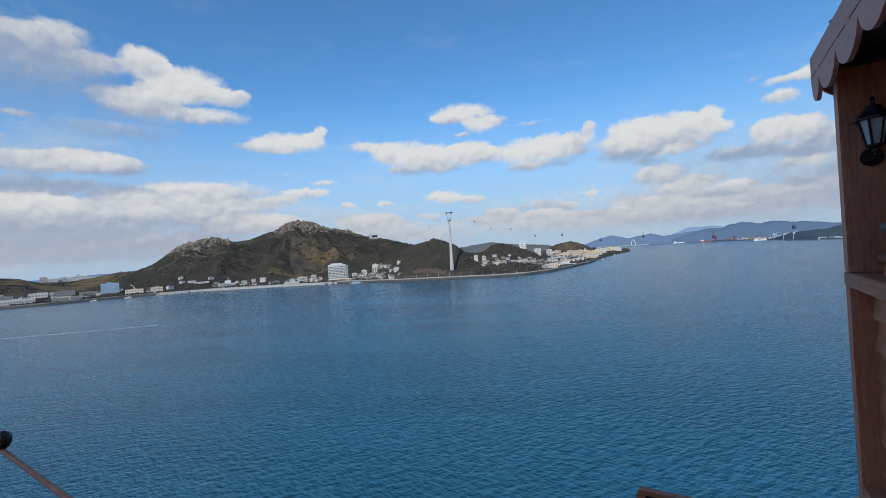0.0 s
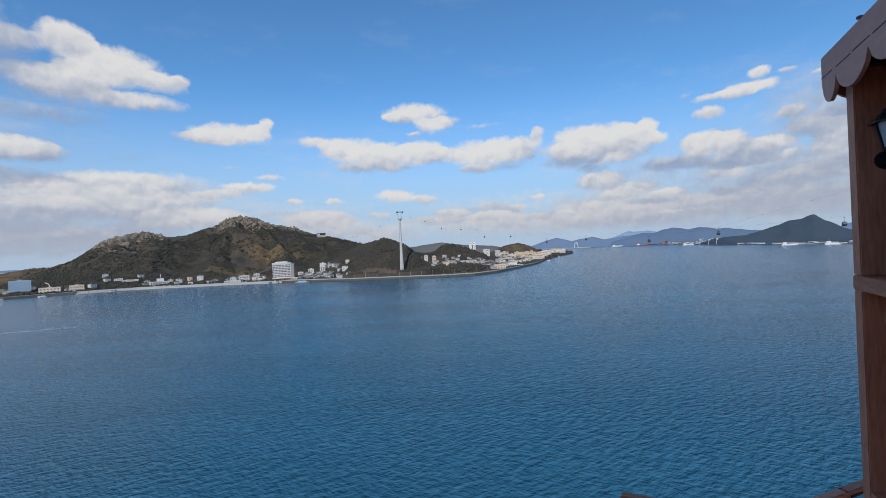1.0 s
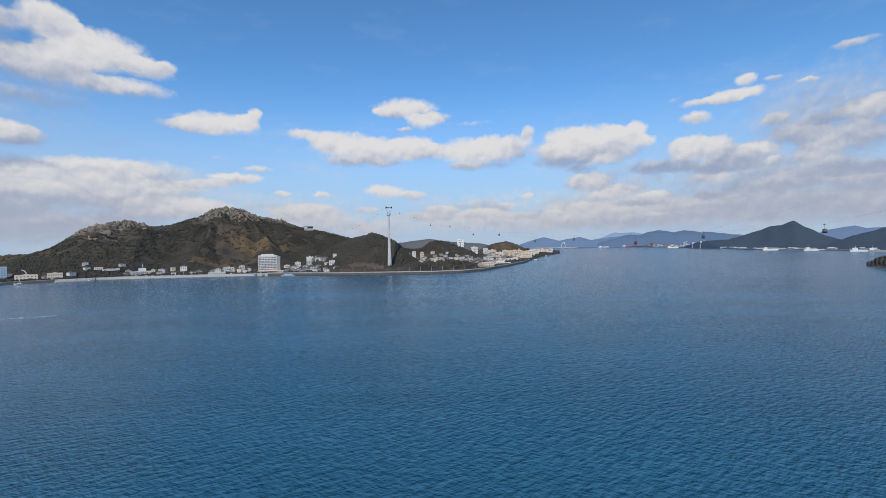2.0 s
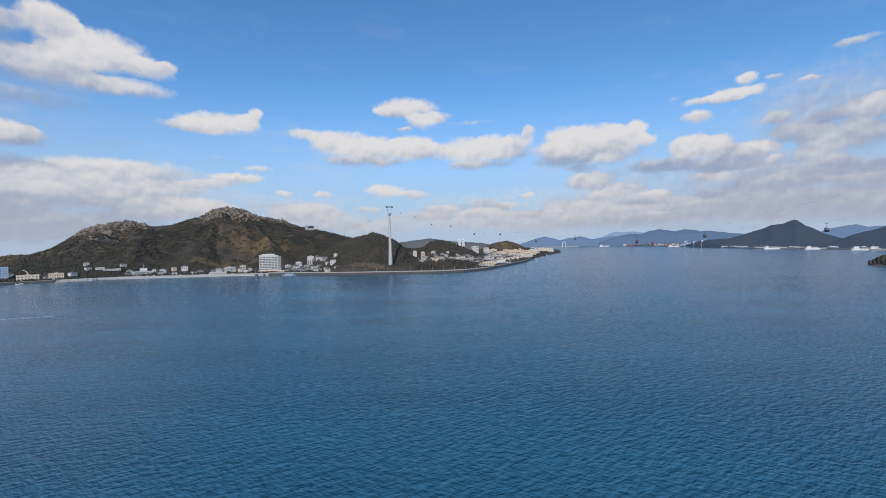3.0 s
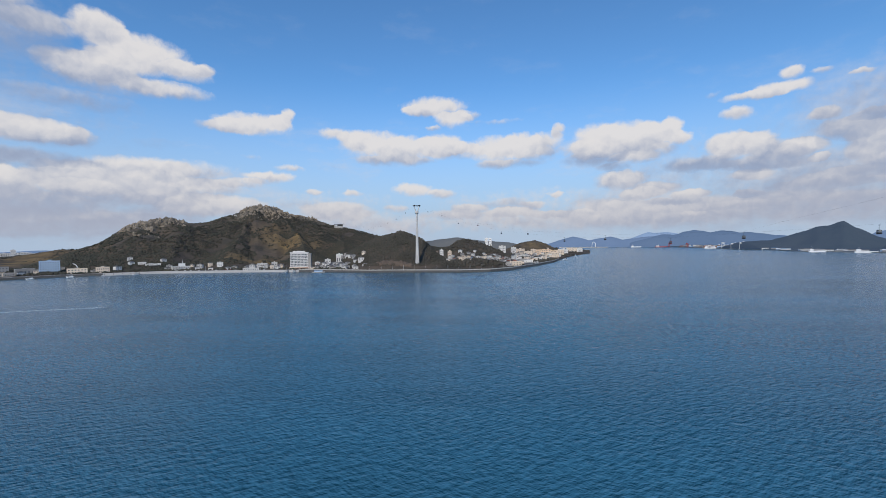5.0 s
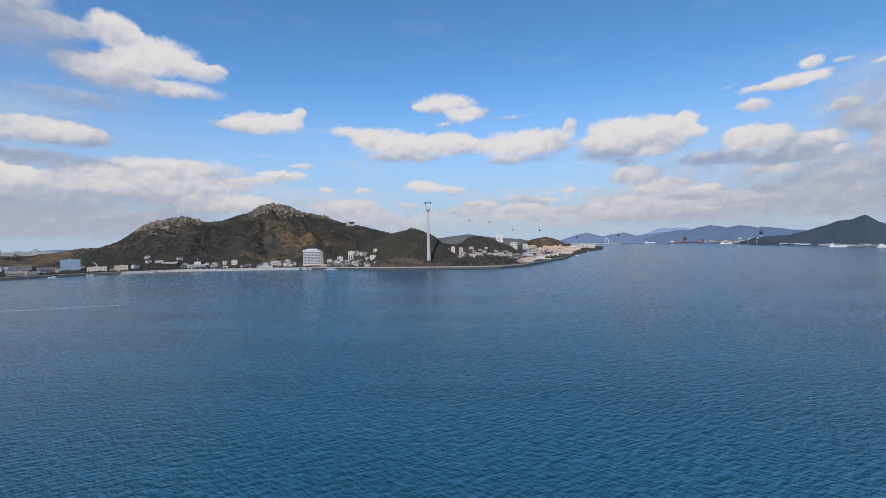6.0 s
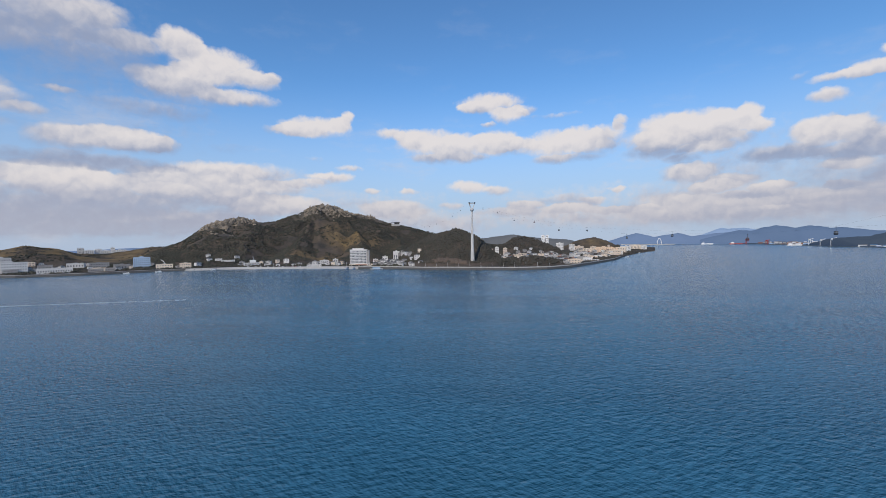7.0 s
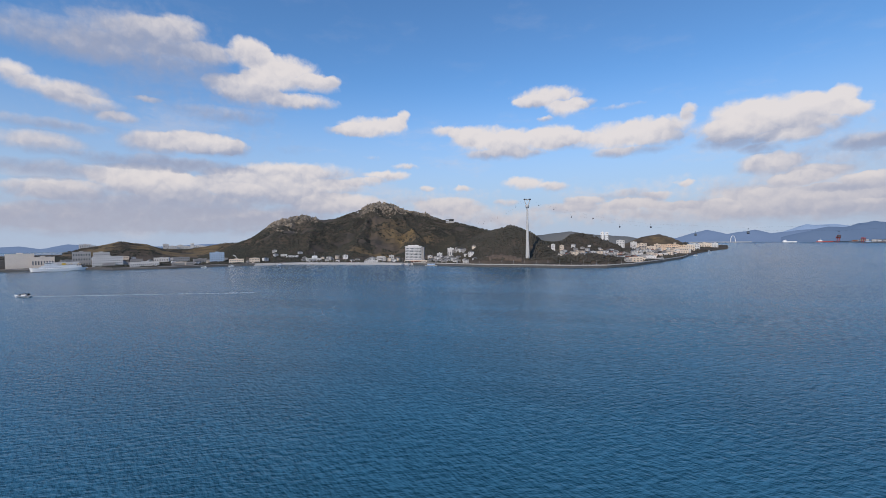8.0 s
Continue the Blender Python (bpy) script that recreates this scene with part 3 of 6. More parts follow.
def add_box(bm, x0, x1, y0, y1, z0, z1, bevel=0.0):
    r = bmesh.ops.create_cube(bm, size=1.0, matrix=Matrix.Translation(((x0 + x1) / 2, (y0 + y1) / 2, (z0 + z1) / 2)) @ Matrix.Diagonal((x1 - x0, y1 - y0, z1 - z0, 1)))
    if bevel:
        vs = set(r["verts"])
        es = [e for e in bm.edges if e.verts[0] in vs and e.verts[1] in vs]
        bmesh.ops.bevel(bm, geom=es, offset=bevel, segments=2, affect="EDGES")
    return bm


def box(x0, x1, y0, y1, z0, z1, bevel=0.0):
    return add_box(bmesh.new(), x0, x1, y0, y1, z0, z1, bevel)


def add_tube(bm, a, b, r0, r1=None, sides=10):
    a, b = Vector(a), Vector(b)
    r1 = r0 if r1 is None else r1
    q = (b - a).to_track_quat("Z", "Y").to_matrix().to_4x4()
    bmesh.ops.create_cone(bm, cap_ends=True, segments=sides, radius1=r0, radius2=r1, depth=(b - a).length, matrix=Matrix.Translation((a + b) / 2) @ q)
    return bm


def tube(a, b, r0, r1=None, sides=10):
    return add_tube(bmesh.new(), a, b, r0, r1, sides)


def lathe(bm, rings, sides=12, close=True):
    """rings: (radius, z) from the bottom up."""
    loops = [[bm.verts.new((r * math.cos(2 * math.pi * k / sides), r * math.sin(2 * math.pi * k / sides), z)) for k in range(sides)] for r, z in rings]
    for lo, hi in zip(loops, loops[1:]):
        for k in range(sides):
            bm.faces.new((lo[k], lo[(k + 1) % sides], hi[(k + 1) % sides], hi[k]))
    if close:
        bm.faces.new(loops[0][::-1]), bm.faces.new(loops[-1])
    return bm


def prism(bm, outline, y0, y1):
    """An outline in x and z, drawn out from y0 to y1."""
    a = [bm.verts.new((x, y0, z)) for x, z in outline]
    b = [bm.verts.new((x, y1, z)) for x, z in outline]
    bm.faces.new(a), bm.faces.new(b[::-1])
    for k in range(len(a)):
        bm.faces.new((a[k], b[k], b[(k + 1) % len(a)], a[(k + 1) % len(a)]))
    bmesh.ops.recalc_face_normals(bm, faces=bm.faces)
    return bm


def raw_mesh(name, verts, faces, material, smooth=False):
    me = bpy.data.meshes.new(name)
    me.from_pydata([tuple(v) for v in verts] if not isinstance(verts, np.ndarray) else verts.tolist(), [], faces.tolist() if isinstance(faces, np.ndarray) else faces)
    me.materials.append(material)
    if smooth:
        me.shade_smooth()
    return new(name, me)


def at(bearing, d, z=0.0):
    """A place by its bearing from the deck in degrees, its distance and its height."""
    return Vector((d * math.sin(radians(bearing)), d * math.cos(radians(bearing)), z))


def grid_noise(x, y, size, seed):
    """Smooth value noise on numpy arrays, 0 to 1."""
    rs = np.random.RandomState(seed)
    tab = rs.rand(128, 128)
    fx, fy = x / size + 1000.0, y / size + 1000.0
    ix, iy = np.floor(fx).astype(int), np.floor(fy).astype(int)
    tx, ty = fx - ix, fy - iy
    tx, ty = tx * tx * (3 - 2 * tx), ty * ty * (3 - 2 * ty)
    g = lambda i, j: tab[i % 128, j % 128]
    return (g(ix, iy) * (1 - tx) + g(ix + 1, iy) * tx) * (1 - ty) + (g(ix, iy + 1) * (1 - tx) + g(ix + 1, iy + 1) * tx) * ty


def fbm(x, y, size, seed, octaves=4):
    s, a, tot = 0.0, 1.0, 0.0
    for o in range(octaves):
        s = s + a * grid_noise(x, y, size / 2 ** o, seed + o)
        tot += a
        a *= 0.52
    return s / tot


# ---------------------------------------------------------------- sea and land
def interp(nodes, a):
    n = np.array(nodes)
    return np.interp(a, n[:, 0], n[:, 1])


COAST = [(-90, 1600), (-70, 1500), (-63.3, 1450), (-59.4, 1400), (-56.5, 1350), (-55, 1290), (-50, 1245), (-44, 1255), (-40.5, 1240), (-36, 1225), (-31.4, 1166), (-25.6, 1111),
         (-17.9, 1030), (-12.3, 966), (-5.6, 939), (0, 922), (4.3, 942), (7.4, 1012), (10.4, 1174), (12.65, 1363), (14.1, 1740), (16.7, 2273), (18, 2400)]
COAST_EAST = [(20, 4750), (24, 4650), (28.5, 3931), (32.6, 3348), (38.5, 2682), (42.2, 2572), (48, 2341), (60, 2200), (90, 2200)]

# crests as (bearing, distance, height), and how far their slopes reach
MOUNTAIN = [(-47, 1580, 14), (-44.8, 1600, 34), (-43.3, 1620, 51), (-40.85, 1650, 84), (-39.5, 1680, 112), (-38.7, 1700, 128), (-37, 1720, 151), (-34.6, 1740, 158), (-32.6, 1770, 144),
            (-31.3, 1790, 151), (-28.5, 1820, 183), (-26, 1840, 222), (-23.6, 1840, 212), (-22.7, 1830, 194), (-19.1, 1810, 170), (-16.1, 1780, 136), (-12.9, 1760, 117), (-10.7, 1750, 97), (-6, 1740, 60), (-2, 1740, 45)]
SPURS = [[(-26, 1700, 150), (-28, 1500, 90), (-29, 1330, 30)], [(-22.5, 1700, 135), (-21, 1520, 85), (-20, 1330, 36)], [(-37.5, 1640, 100), (-38.5, 1520, 60), (-39.5, 1400, 20)],
         [(-33, 1640, 95), (-33.5, 1520, 62), (-34.5, 1380, 22)], [(-16, 1680, 90), (-15.5, 1520, 62), (-15, 1350, 34)]]
KNOLL = [(-15.5, 1190, 30), (-12.9, 1165, 63), (-10.4, 1150, 83), (-7.6, 1140, 97), (-5, 1140, 78), (-4, 1140, 62), (-3, 1140, 38), (-1.8, 1140, 22)]
BLUFF = [(-13.5, 1010, 12), (-10, 1000, 20), (-6.5, 985, 16), (-4, 1000, 14), (0, 1010, 22), (3, 1020, 24), (5, 1050, 18), (6.5, 1090, 8)]
TOWN_HILL = [(-3, 1700, 40), (-1.2, 1700, 48), (0, 1700, 74), (1.1, 1700, 76), (2.85, 1700, 66), (4.4, 1700, 44), (6, 1700, 26)]
CAPE_HILL = [(5.5, 2300, 24), (6.7, 2300, 33), (8.4, 2300, 62), (10.2, 2300, 72), (11.4, 2300, 60), (12.7, 2300, 34), (13.6, 2300, 20)]
WEST_HILL = [(-59, 2300, 25), (-57.3, 2300, 46), (-54.3, 2300, 72), (-51.9, 2300, 58), (-50.5, 2300, 36), (-48.2, 2300, 30), (-44.1, 2300, 58), (-40, 2300, 58), (-36, 2300, 30)]
WEST_FRONT = [(-57, 1750, 18), (-55.5, 1750, 38), (-53.5, 1750, 45), (-51.5, 1750, 38), (-49.5, 1750, 16)]
RIDGES = [(MOUNTAIN, 560), (KNOLL, 175), (BLUFF, 60), (TOWN_HILL, 260), (CAPE_HILL, 240), (WEST_HILL, 420), (WEST_FRONT, 170)]
EAST_HILLS = [([(30, 3500, 18), (32.6, 3300, 44), (35.7, 3300, 58), (37.6, 3300, 90), (39.4, 3300, 132), (40.6, 3300, 146), (41.5, 3300, 162), (42.5, 3300, 120), (43.5, 3300, 82), (44.7, 3300, 50), (47, 3300, 30)], 480),
              ([(44.2, 3000, 24), (45.7, 3000, 62), (48, 3000, 102), (53, 3000, 130), (62, 3000, 100), (75, 3000, 60)], 430)]


def ridge_height(x, y, ridges):
    """Crests that run across the bearings: each falls away before and behind its line."""
    bearing, r = np.degrees(np.arctan2(x, y)), np.hypot(x, y)
    h = np.zeros_like(x)
    near = np.full_like(x, 9.0)
    for nodes, reach in ridges:
        n = np.array(nodes, dtype=float)
        z = np.interp(bearing, n[:, 0], n[:, 2], 0, 0)
        d = np.abs(r - np.interp(bearing, n[:, 0], n[:, 1])) / (reach * np.clip(z / n[:, 2].max(), 0.25, 1) ** 0.5)
        z = z * np.clip(1 - d, 0, 1) ** 1.22
        near = np.where(z > h, d, near)
        h = np.maximum(h, z)
    return h, near


def spur_height(x, y):
    h = np.zeros_like(x)
    for nodes in SPURS:
        pts = [at(*n) for n in nodes]
        for a, b in zip(pts, pts[1:]):
            dx, dy = b.x - a.x, b.y - a.y
            t = np.clip(((x - a.x) * dx + (y - a.y) * dy) / (dx * dx + dy * dy), 0, 1)
            d = np.hypot(x - a.x - t * dx, y - a.y - t * dy) / 120
            h = np.maximum(h, (a.z + t * (b.z - a.z)) * np.clip(1 - d, 0, 1) ** 1.1)
    return h


def land_height(x, y, coast=COAST, ridges=RIDGES):
    bearing = np.degrees(np.arctan2(x, y))
    inland = np.hypot(x, y) - interp(coast, bearing)
    h, near = ridge_height(x, y, ridges)
    if coast is COAST:
        h = np.maximum(h, spur_height(x, y))
    mask = np.clip(near * (1 - near) * 4, 0, 1)
    gully = np.abs(fbm(x, y, 190, 11) - 0.5) * 2
    h = h * (1 + mask * (0.26 - 0.95 * gully)) + (fbm(x, y, 46, 31) - 0.5) * np.clip(h * 0.10, 0, 9)
    plain = 4.0 + np.clip(inland, 0, 700) * 0.012 + np.clip(h, 0, 6) * 0.3
    return np.maximum(plain, h), inland, near


def ground(bearing, d):
    p = at(bearing, d)
    h, _, _ = land_height(np.array([p.x]), np.array([p.y]))
    return float(h[0])


def blob(x, y, bearing, d, rx, ry):
    p = at(bearing, d)
    c, s = math.cos(radians(bearing)), math.sin(radians(bearing))
    u, v = (x - p.x) * c - (y - p.y) * s, (x - p.x) * s + (y - p.y) * c
    return np.exp(-(u / rx) ** 2 - (v / ry) ** 2)


def sunlit_clearing(x, y):
    # grassy patches that hold the sunlit spots of the hillsides as colour
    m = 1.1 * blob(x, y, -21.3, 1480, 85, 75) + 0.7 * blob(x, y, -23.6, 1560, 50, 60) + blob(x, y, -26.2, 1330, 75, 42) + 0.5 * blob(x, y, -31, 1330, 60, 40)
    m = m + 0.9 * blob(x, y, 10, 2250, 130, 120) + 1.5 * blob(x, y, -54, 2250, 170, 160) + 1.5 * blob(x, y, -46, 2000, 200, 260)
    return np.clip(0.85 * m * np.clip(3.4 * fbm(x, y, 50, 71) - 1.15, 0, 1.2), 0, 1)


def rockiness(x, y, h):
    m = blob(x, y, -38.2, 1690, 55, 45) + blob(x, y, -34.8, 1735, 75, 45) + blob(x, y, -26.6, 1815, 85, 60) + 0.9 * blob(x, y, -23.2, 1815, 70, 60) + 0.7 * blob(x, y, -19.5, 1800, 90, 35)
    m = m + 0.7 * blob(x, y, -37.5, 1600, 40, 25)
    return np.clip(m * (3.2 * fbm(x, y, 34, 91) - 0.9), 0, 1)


def land_sheet(name, coast, ridges, a0, a1, cols, rows, far, material, label, rocks=True):
    az = np.linspace(a0, a1, cols)
    D = interp(coast, az)
    s = np.linspace(0, 1, rows)
    R = D[:, None] + 1.2 + (far - D[:, None]) * s[None, :] ** 1.45
    A = np.radians(np.repeat(az[:, None], rows, 1))
    X, Y = R * np.sin(A), R * np.cos(A)
    Z, inland, near = land_height(X.ravel(), Y.ravel(), coast, ridges)
    Z = Z.reshape(X.shape)
    if rocks:
        rk = rockiness(X.ravel(), Y.ravel(), Z).reshape(X.shape)
        Z = Z + rk * (grid_noise(X, Y, 17, 5) - 0.35) * 16
    Z[0, :] = Z[-1, :] = -4
    # a first row at the water's edge, below the surface
    X = np.concatenate([(D * np.sin(np.radians(az)))[:, None], X], 1)
    Y = np.concatenate([(D * np.cos(np.radians(az)))[:, None], Y], 1)
    Z = np.concatenate([np.full((cols, 1), -4.0), Z], 1)
    Z[:, -1] = -4
    rows += 1
    idx = np.arange(cols * rows).reshape(cols, rows)
    F = np.stack([idx[:-1, :-1], idx[:-1, 1:], idx[1:, 1:], idx[1:, :-1]], -1).reshape(-1, 4)
    ob = raw_mesh(name, np.stack([X, Y, Z], -1).reshape(-1, 3), F, material, True)
    if rocks:
        for key, val in (("sunlit_clearing", sunlit_clearing(X.ravel(), Y.ravel())), ("rock", rockiness(X.ravel(), Y.ravel(), Z.ravel()))):
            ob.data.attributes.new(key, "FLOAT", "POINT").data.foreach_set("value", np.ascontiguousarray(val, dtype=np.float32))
    return tagged(ob, label, "ground", kind="structure")


def sea():
    """One sheet to the horizon, finer towards the deck."""
    radii = [0.0] + [60 * 1.16 ** k for k in range(30)] + [4970.0]
    radii = [r for r in radii if r < 4960] + [4970.0]
    seg = 144
    v, f = [(0, 0, 0)], []
    for r in radii[1:]:
        v += [(r * math.cos(2 * math.pi * k / seg), r * math.sin(2 * math.pi * k / seg), 0) for k in range(seg)]
    for k in range(seg):
        f.append((0, 1 + k, 1 + (k + 1) % seg))
    for i in range(len(radii) - 2):
        b = 1 + i * seg
        for k in range(seg):
            f.append((b + k, b + seg + k, b + seg + (k + 1) % seg, b + (k + 1) % seg))
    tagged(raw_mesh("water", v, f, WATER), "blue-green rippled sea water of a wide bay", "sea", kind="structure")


def coast_strip(name, outline, a0, a1, step, material, label, category, coast=COAST):
    """A strip that follows the coast: outline of (offset inland, height), closed."""
    az = np.arange(a0, a1 + 1e-6, step)
    n = len(outline)
    v, f = [], []
    for a in az:
        D = float(interp(coast, a))
        v += [tuple(at(a, D + o, z)) for o, z in outline]
    for i in range(len(az) - 1):
        for k in range(n):
            f.append((i * n + k, i * n + (k + 1) % n, (i + 1) * n + (k + 1) % n, (i + 1) * n + k))
    f += [tuple(range(n)), tuple(range((len(az) - 1) * n, len(az) * n))[::-1]]
    return tagged(raw_mesh(name, v, f, material), label, category, kind="structure")


def far_range(name, crest, d, material, label, seed, rough=10.0):
    a0, a1 = crest[0][0], crest[-1][0]
    az = np.arange(a0, a1 + 1e-6, 0.14)
    z = interp(crest, az) * 0.93
    X = d * np.sin(np.radians(az))
    z = z + (fbm(az * 40, az * 0 + seed, 60, seed) - 0.5) * rough * np.clip(z / 60, 0.2, 1.5)
    v, f = [], []
    prof = [(-190, -3.0, 0), (-120, 0.22, 1), (-60, 0.62, 1), (0, 1.0, 1), (45, 0.6, 1), (80, -3.0, 0)]
    n = len(prof)
    for i, a in enumerate(az):
        j = (grid_noise(np.array([a * 30.0]), np.array([3.0]), 25, seed + 3)[0] - 0.5) * 0.25
        for k, (o, q, m) in enumerate(prof):
            v.append(tuple(at(float(a), d + o, float(z[i] * (q + (j if k in (1, 2) else 0))) if m else q)))
    for i in range(len(az) - 1):
        for k in range(n - 1):
            f.append((i * n + k, i * n + k + 1, (i + 1) * n + k + 1, (i + 1) * n + k))
    return tagged(raw_mesh(name, v, f, material, True), label, "hills", kind="structure")


ICO = bmesh.new()
bmesh.ops.create_icosphere(ICO, subdivisions=1, radius=1.0)
ICO_V = np.array([v.co for v in ICO.verts])
ICO_F = np.array([[v.index for v in f.verts] for f in ICO.faces])
ICO.free()


def clumps(name, places, sizes, squash, material, label, category, seed, rough=0.28, sink=0.25, smooth=True):
    """Many small uneven lumps in one mesh."""
    rs = np.random.RandomState(seed)
    n = len(places)
    k = len(ICO_V)
    V = np.repeat(ICO_V[None], n, 0) * (1 + rs.uniform(-rough, rough, (n, k, 1)))
    ang = rs.uniform(0, 6.283, n)
    c, s = np.cos(ang)[:, None], np.sin(ang)[:, None]
    V = np.stack([V[..., 0] * c - V[..., 1] * s, V[..., 0] * s + V[..., 1] * c, V[..., 2]], -1)
    sc = np.stack([sizes * rs.uniform(0.8, 1.25, n), sizes * rs.uniform(0.8, 1.25, n), sizes * squash * rs.uniform(0.7, 1.35, n)], -1)
    V = V * sc[:, None, :] + places[:, None, :]
    V[..., 2] += (sc[:, 2] * (1 - 2 * sink) * 0.8)[:, None]
    F = (ICO_F[None] + (np.arange(n) * k)[:, None, None]).reshape(-1, 3)
    return tagged(raw_mesh(name, V.reshape(-1, 3), F, material, smooth), label, category, kind="stuff")


def scatter(rs, n, a0, a1, i0, i1, coast=COAST, power=1.0):
    a = rs.uniform(a0, a1, n)
    r = interp(coast, a) + i0 + (i1 - i0) * rs.rand(n) ** power
    x, y = r * np.sin(np.radians(a)), r * np.cos(np.radians(a))
    return a, r, x, y


def woods():
    rs = np.random.RandomState(4)
    a, r, x, y = scatter(rs, 62000, -49, -1.5, 110, 900)
    h, _, near = land_height(x, y)
    keep = (h > 15) & ((sunlit_clearing(x, y) < 0.35) | (rs.rand(len(x)) < 0.16)) & ((rockiness(x, y, h) < 0.35) | (rs.rand(len(x)) < 0.30)) & (fbm(x, y, 70, 55) > 0.34)
    p = np.stack([x, y, h], -1)[keep]
    clumps("woodland", p, 1.5 + 2.4 * rs.rand(len(p)) ** 1.6, 0.5, WOODS, "bare and evergreen winter woodland covering the rocky mountain", "woodland", 5)
    a, r, x, y = scatter(rs, 9000, -15.5, -1.8, 12, 330)
    h, _, near = land_height(x, y)
    keep = (h > 13) & (ridge_height(x, y, [(KNOLL, 175), (BLUFF, 60)])[0] > 9)
    p = np.stack([x, y, h], -1)[keep]
    clumps("woodland", p, 1.3 + 2.0 * rs.rand(len(p)) ** 1.6, 0.9, WOODS_DARK, "dark bushy woodland on the shore knoll", "woodland", 6)
    a, r, x, y = scatter(rs, 9000, -2, 16, 20, 900)
    h, _, near = land_height(x, y)
    keep = (sunlit_clearing(x, y) < 0.4) & ((h > 24) | (fbm(x, y, 90, 77) > 0.56) | (ridge_height(x, y, [(BLUFF, 60)])[0] > 7))
    p = np.stack([x, y, h], -1)[keep]
    clumps("woodland", p, rs.uniform(2.0, 4.6, len(p)), 0.85, WOODS_DARK, "dark trees among the houses of the town", "woodland", 7)
    a, r, x, y = scatter(rs, 5200, -47, -13, 22, 260)
    h, _, near = land_height(x, y)
    keep = (h < 18) & (fbm(x, y, 60, 83) > 0.47)
    p = np.stack([x, y, h], -1)[keep]
    clumps("woodland", p, rs.uniform(1.4, 3.4, len(p)), 0.9, WOODS, "scrubby trees between the shore road and the mountain", "woodland", 19)
    a, r, x, y = scatter(rs, 16000, -66, -42, 30, 1100)
    h, _, near = land_height(x, y)
    keep = (sunlit_clearing(x, y) < 0.3) & ((h > 22) | (fbm(x, y, 120, 78) > 0.57))
    p = np.stack([x, y, h], -1)[keep]
    clumps("woodland", p, rs.uniform(1.4, 3.2, len(p)), 0.7, WOODS, "winter trees on the low hills behind the harbour", "woodland", 8)
    # one row of street trees along the promenade
    a = np.arange(-34, 11, 0.55) + rs.uniform(-0.2, 0.2, len(np.arange(-34, 11, 0.55)))
    r = interp(COAST, a) + 16
    p = np.stack([r * np.sin(np.radians(a)), r * np.cos(np.radians(a)), np.full(len(a), 4.4)], -1)
    clumps("shrub_row", p, rs.uniform(1.2, 2.4, len(p)), 1.3, WOODS_DARK, "dark shrubs lining the shore road", "shrubs", 9)


def outcrops():
    rs = np.random.RandomState(14)
    P, S = [], []
    for b0, b1, n, d0, depth in ((-39.4, -36.6, 280, 1708, 60), (-36.6, -33.6, 210, 1732, 55), (-27.6, -25.2, 200, 1836, 90), (-25.0, -21.9, 280, 1832, 110), (-22, -18.5, 120, 1815, 34), (-38.5, -36, 22, 1610, 24), (-28, -23, 50, 1760, 80)):
        a = rs.uniform(b0, b1, n)
        r = d0 - depth * rs.rand(n) ** 1.3 + 6
        x, y = r * np.sin(np.radians(a)), r * np.cos(np.radians(a))
        h, _, _ = land_height(x, y)
        P.append(np.stack([x, y, h - 1.5], -1)), S.append(1.6 + 5.2 * rs.rand(n) ** 2.2)
    clumps("granite_outcrop", np.concatenate(P), np.concatenate(S), 1.45, ROCK, "pale weathered granite crags along the mountain crest", "rocks", 15, 0.45, 0.5, False)
    a = rs.uniform(-11, -6.5, 60)
    r = interp(COAST, a) + rs.uniform(28, 50, 60)
    x, y = r * np.sin(np.radians(a)), r * np.cos(np.radians(a))
    h, _, _ = land_height(x, y)
    clumps("earth_bank", np.stack([x, y, h - 1], -1), rs.uniform(5, 9, 60), 0.7, EARTH, "bare reddish earth cutting at the foot of the knoll", "earth bank", 16, 0.2, 0.4)


sea()
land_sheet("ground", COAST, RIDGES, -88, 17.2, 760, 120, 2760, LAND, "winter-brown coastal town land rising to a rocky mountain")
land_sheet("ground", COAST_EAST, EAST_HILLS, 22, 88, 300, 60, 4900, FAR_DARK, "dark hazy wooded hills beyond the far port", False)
coast_strip("sea_wall", [(-1.0, -3), (-0.6, 4.6), (1.6, 4.6), (1.6, -3)], -21, 13.6, 0.25, SEAWALL, "dark stone sea wall along the shore", "sea wall")
coast_strip("sea_wall", [(-14.0, -3), (-6.0, 1.4), (-0.5, 4.6), (1.6, 4.6), (1.6, -3)], -41, -21, 0.25, PROMENADE, "pale stepped concrete revetment along the shore", "sea wall")
coast_strip("sea_wall", [(-1.0, -3), (-0.6, 4.6), (1.6, 4.6), (1.6, -3)], -70, -41, 0.25, SEAWALL, "dark stone sea wall of the old harbour", "sea wall")
coast_strip("parapet", [(-1.0, 4.65), (-1.0, 6.6), (-0.4, 6.6), (-0.4, 4.65)], -21, 13.4, 0.25, PROMENADE, "pale concrete parapet on the sea wall", "parapet")
coast_strip("pavement", [(1.6, 3.0), (1.6, 4.9), (8.0, 4.9), (8.0, 3.0)], -70, 13.4, 0.25, PROMENADE, "pale paved promenade behind the sea wall", "promenade")
coast_strip("road", [(8.0, 3.0), (8.0, 4.75), (15.5, 4.75), (15.5, 3.0)], -70, 13.2, 0.25, ASPHALT, "grey asphalt shore road", "road")
coast_strip("quay", [(-2, -3), (-2, 3.0), (60, 5.2), (60, -3)], 27, 60, 0.5, GREY, "grey concrete quays of the distant port", "quay", COAST_EAST)
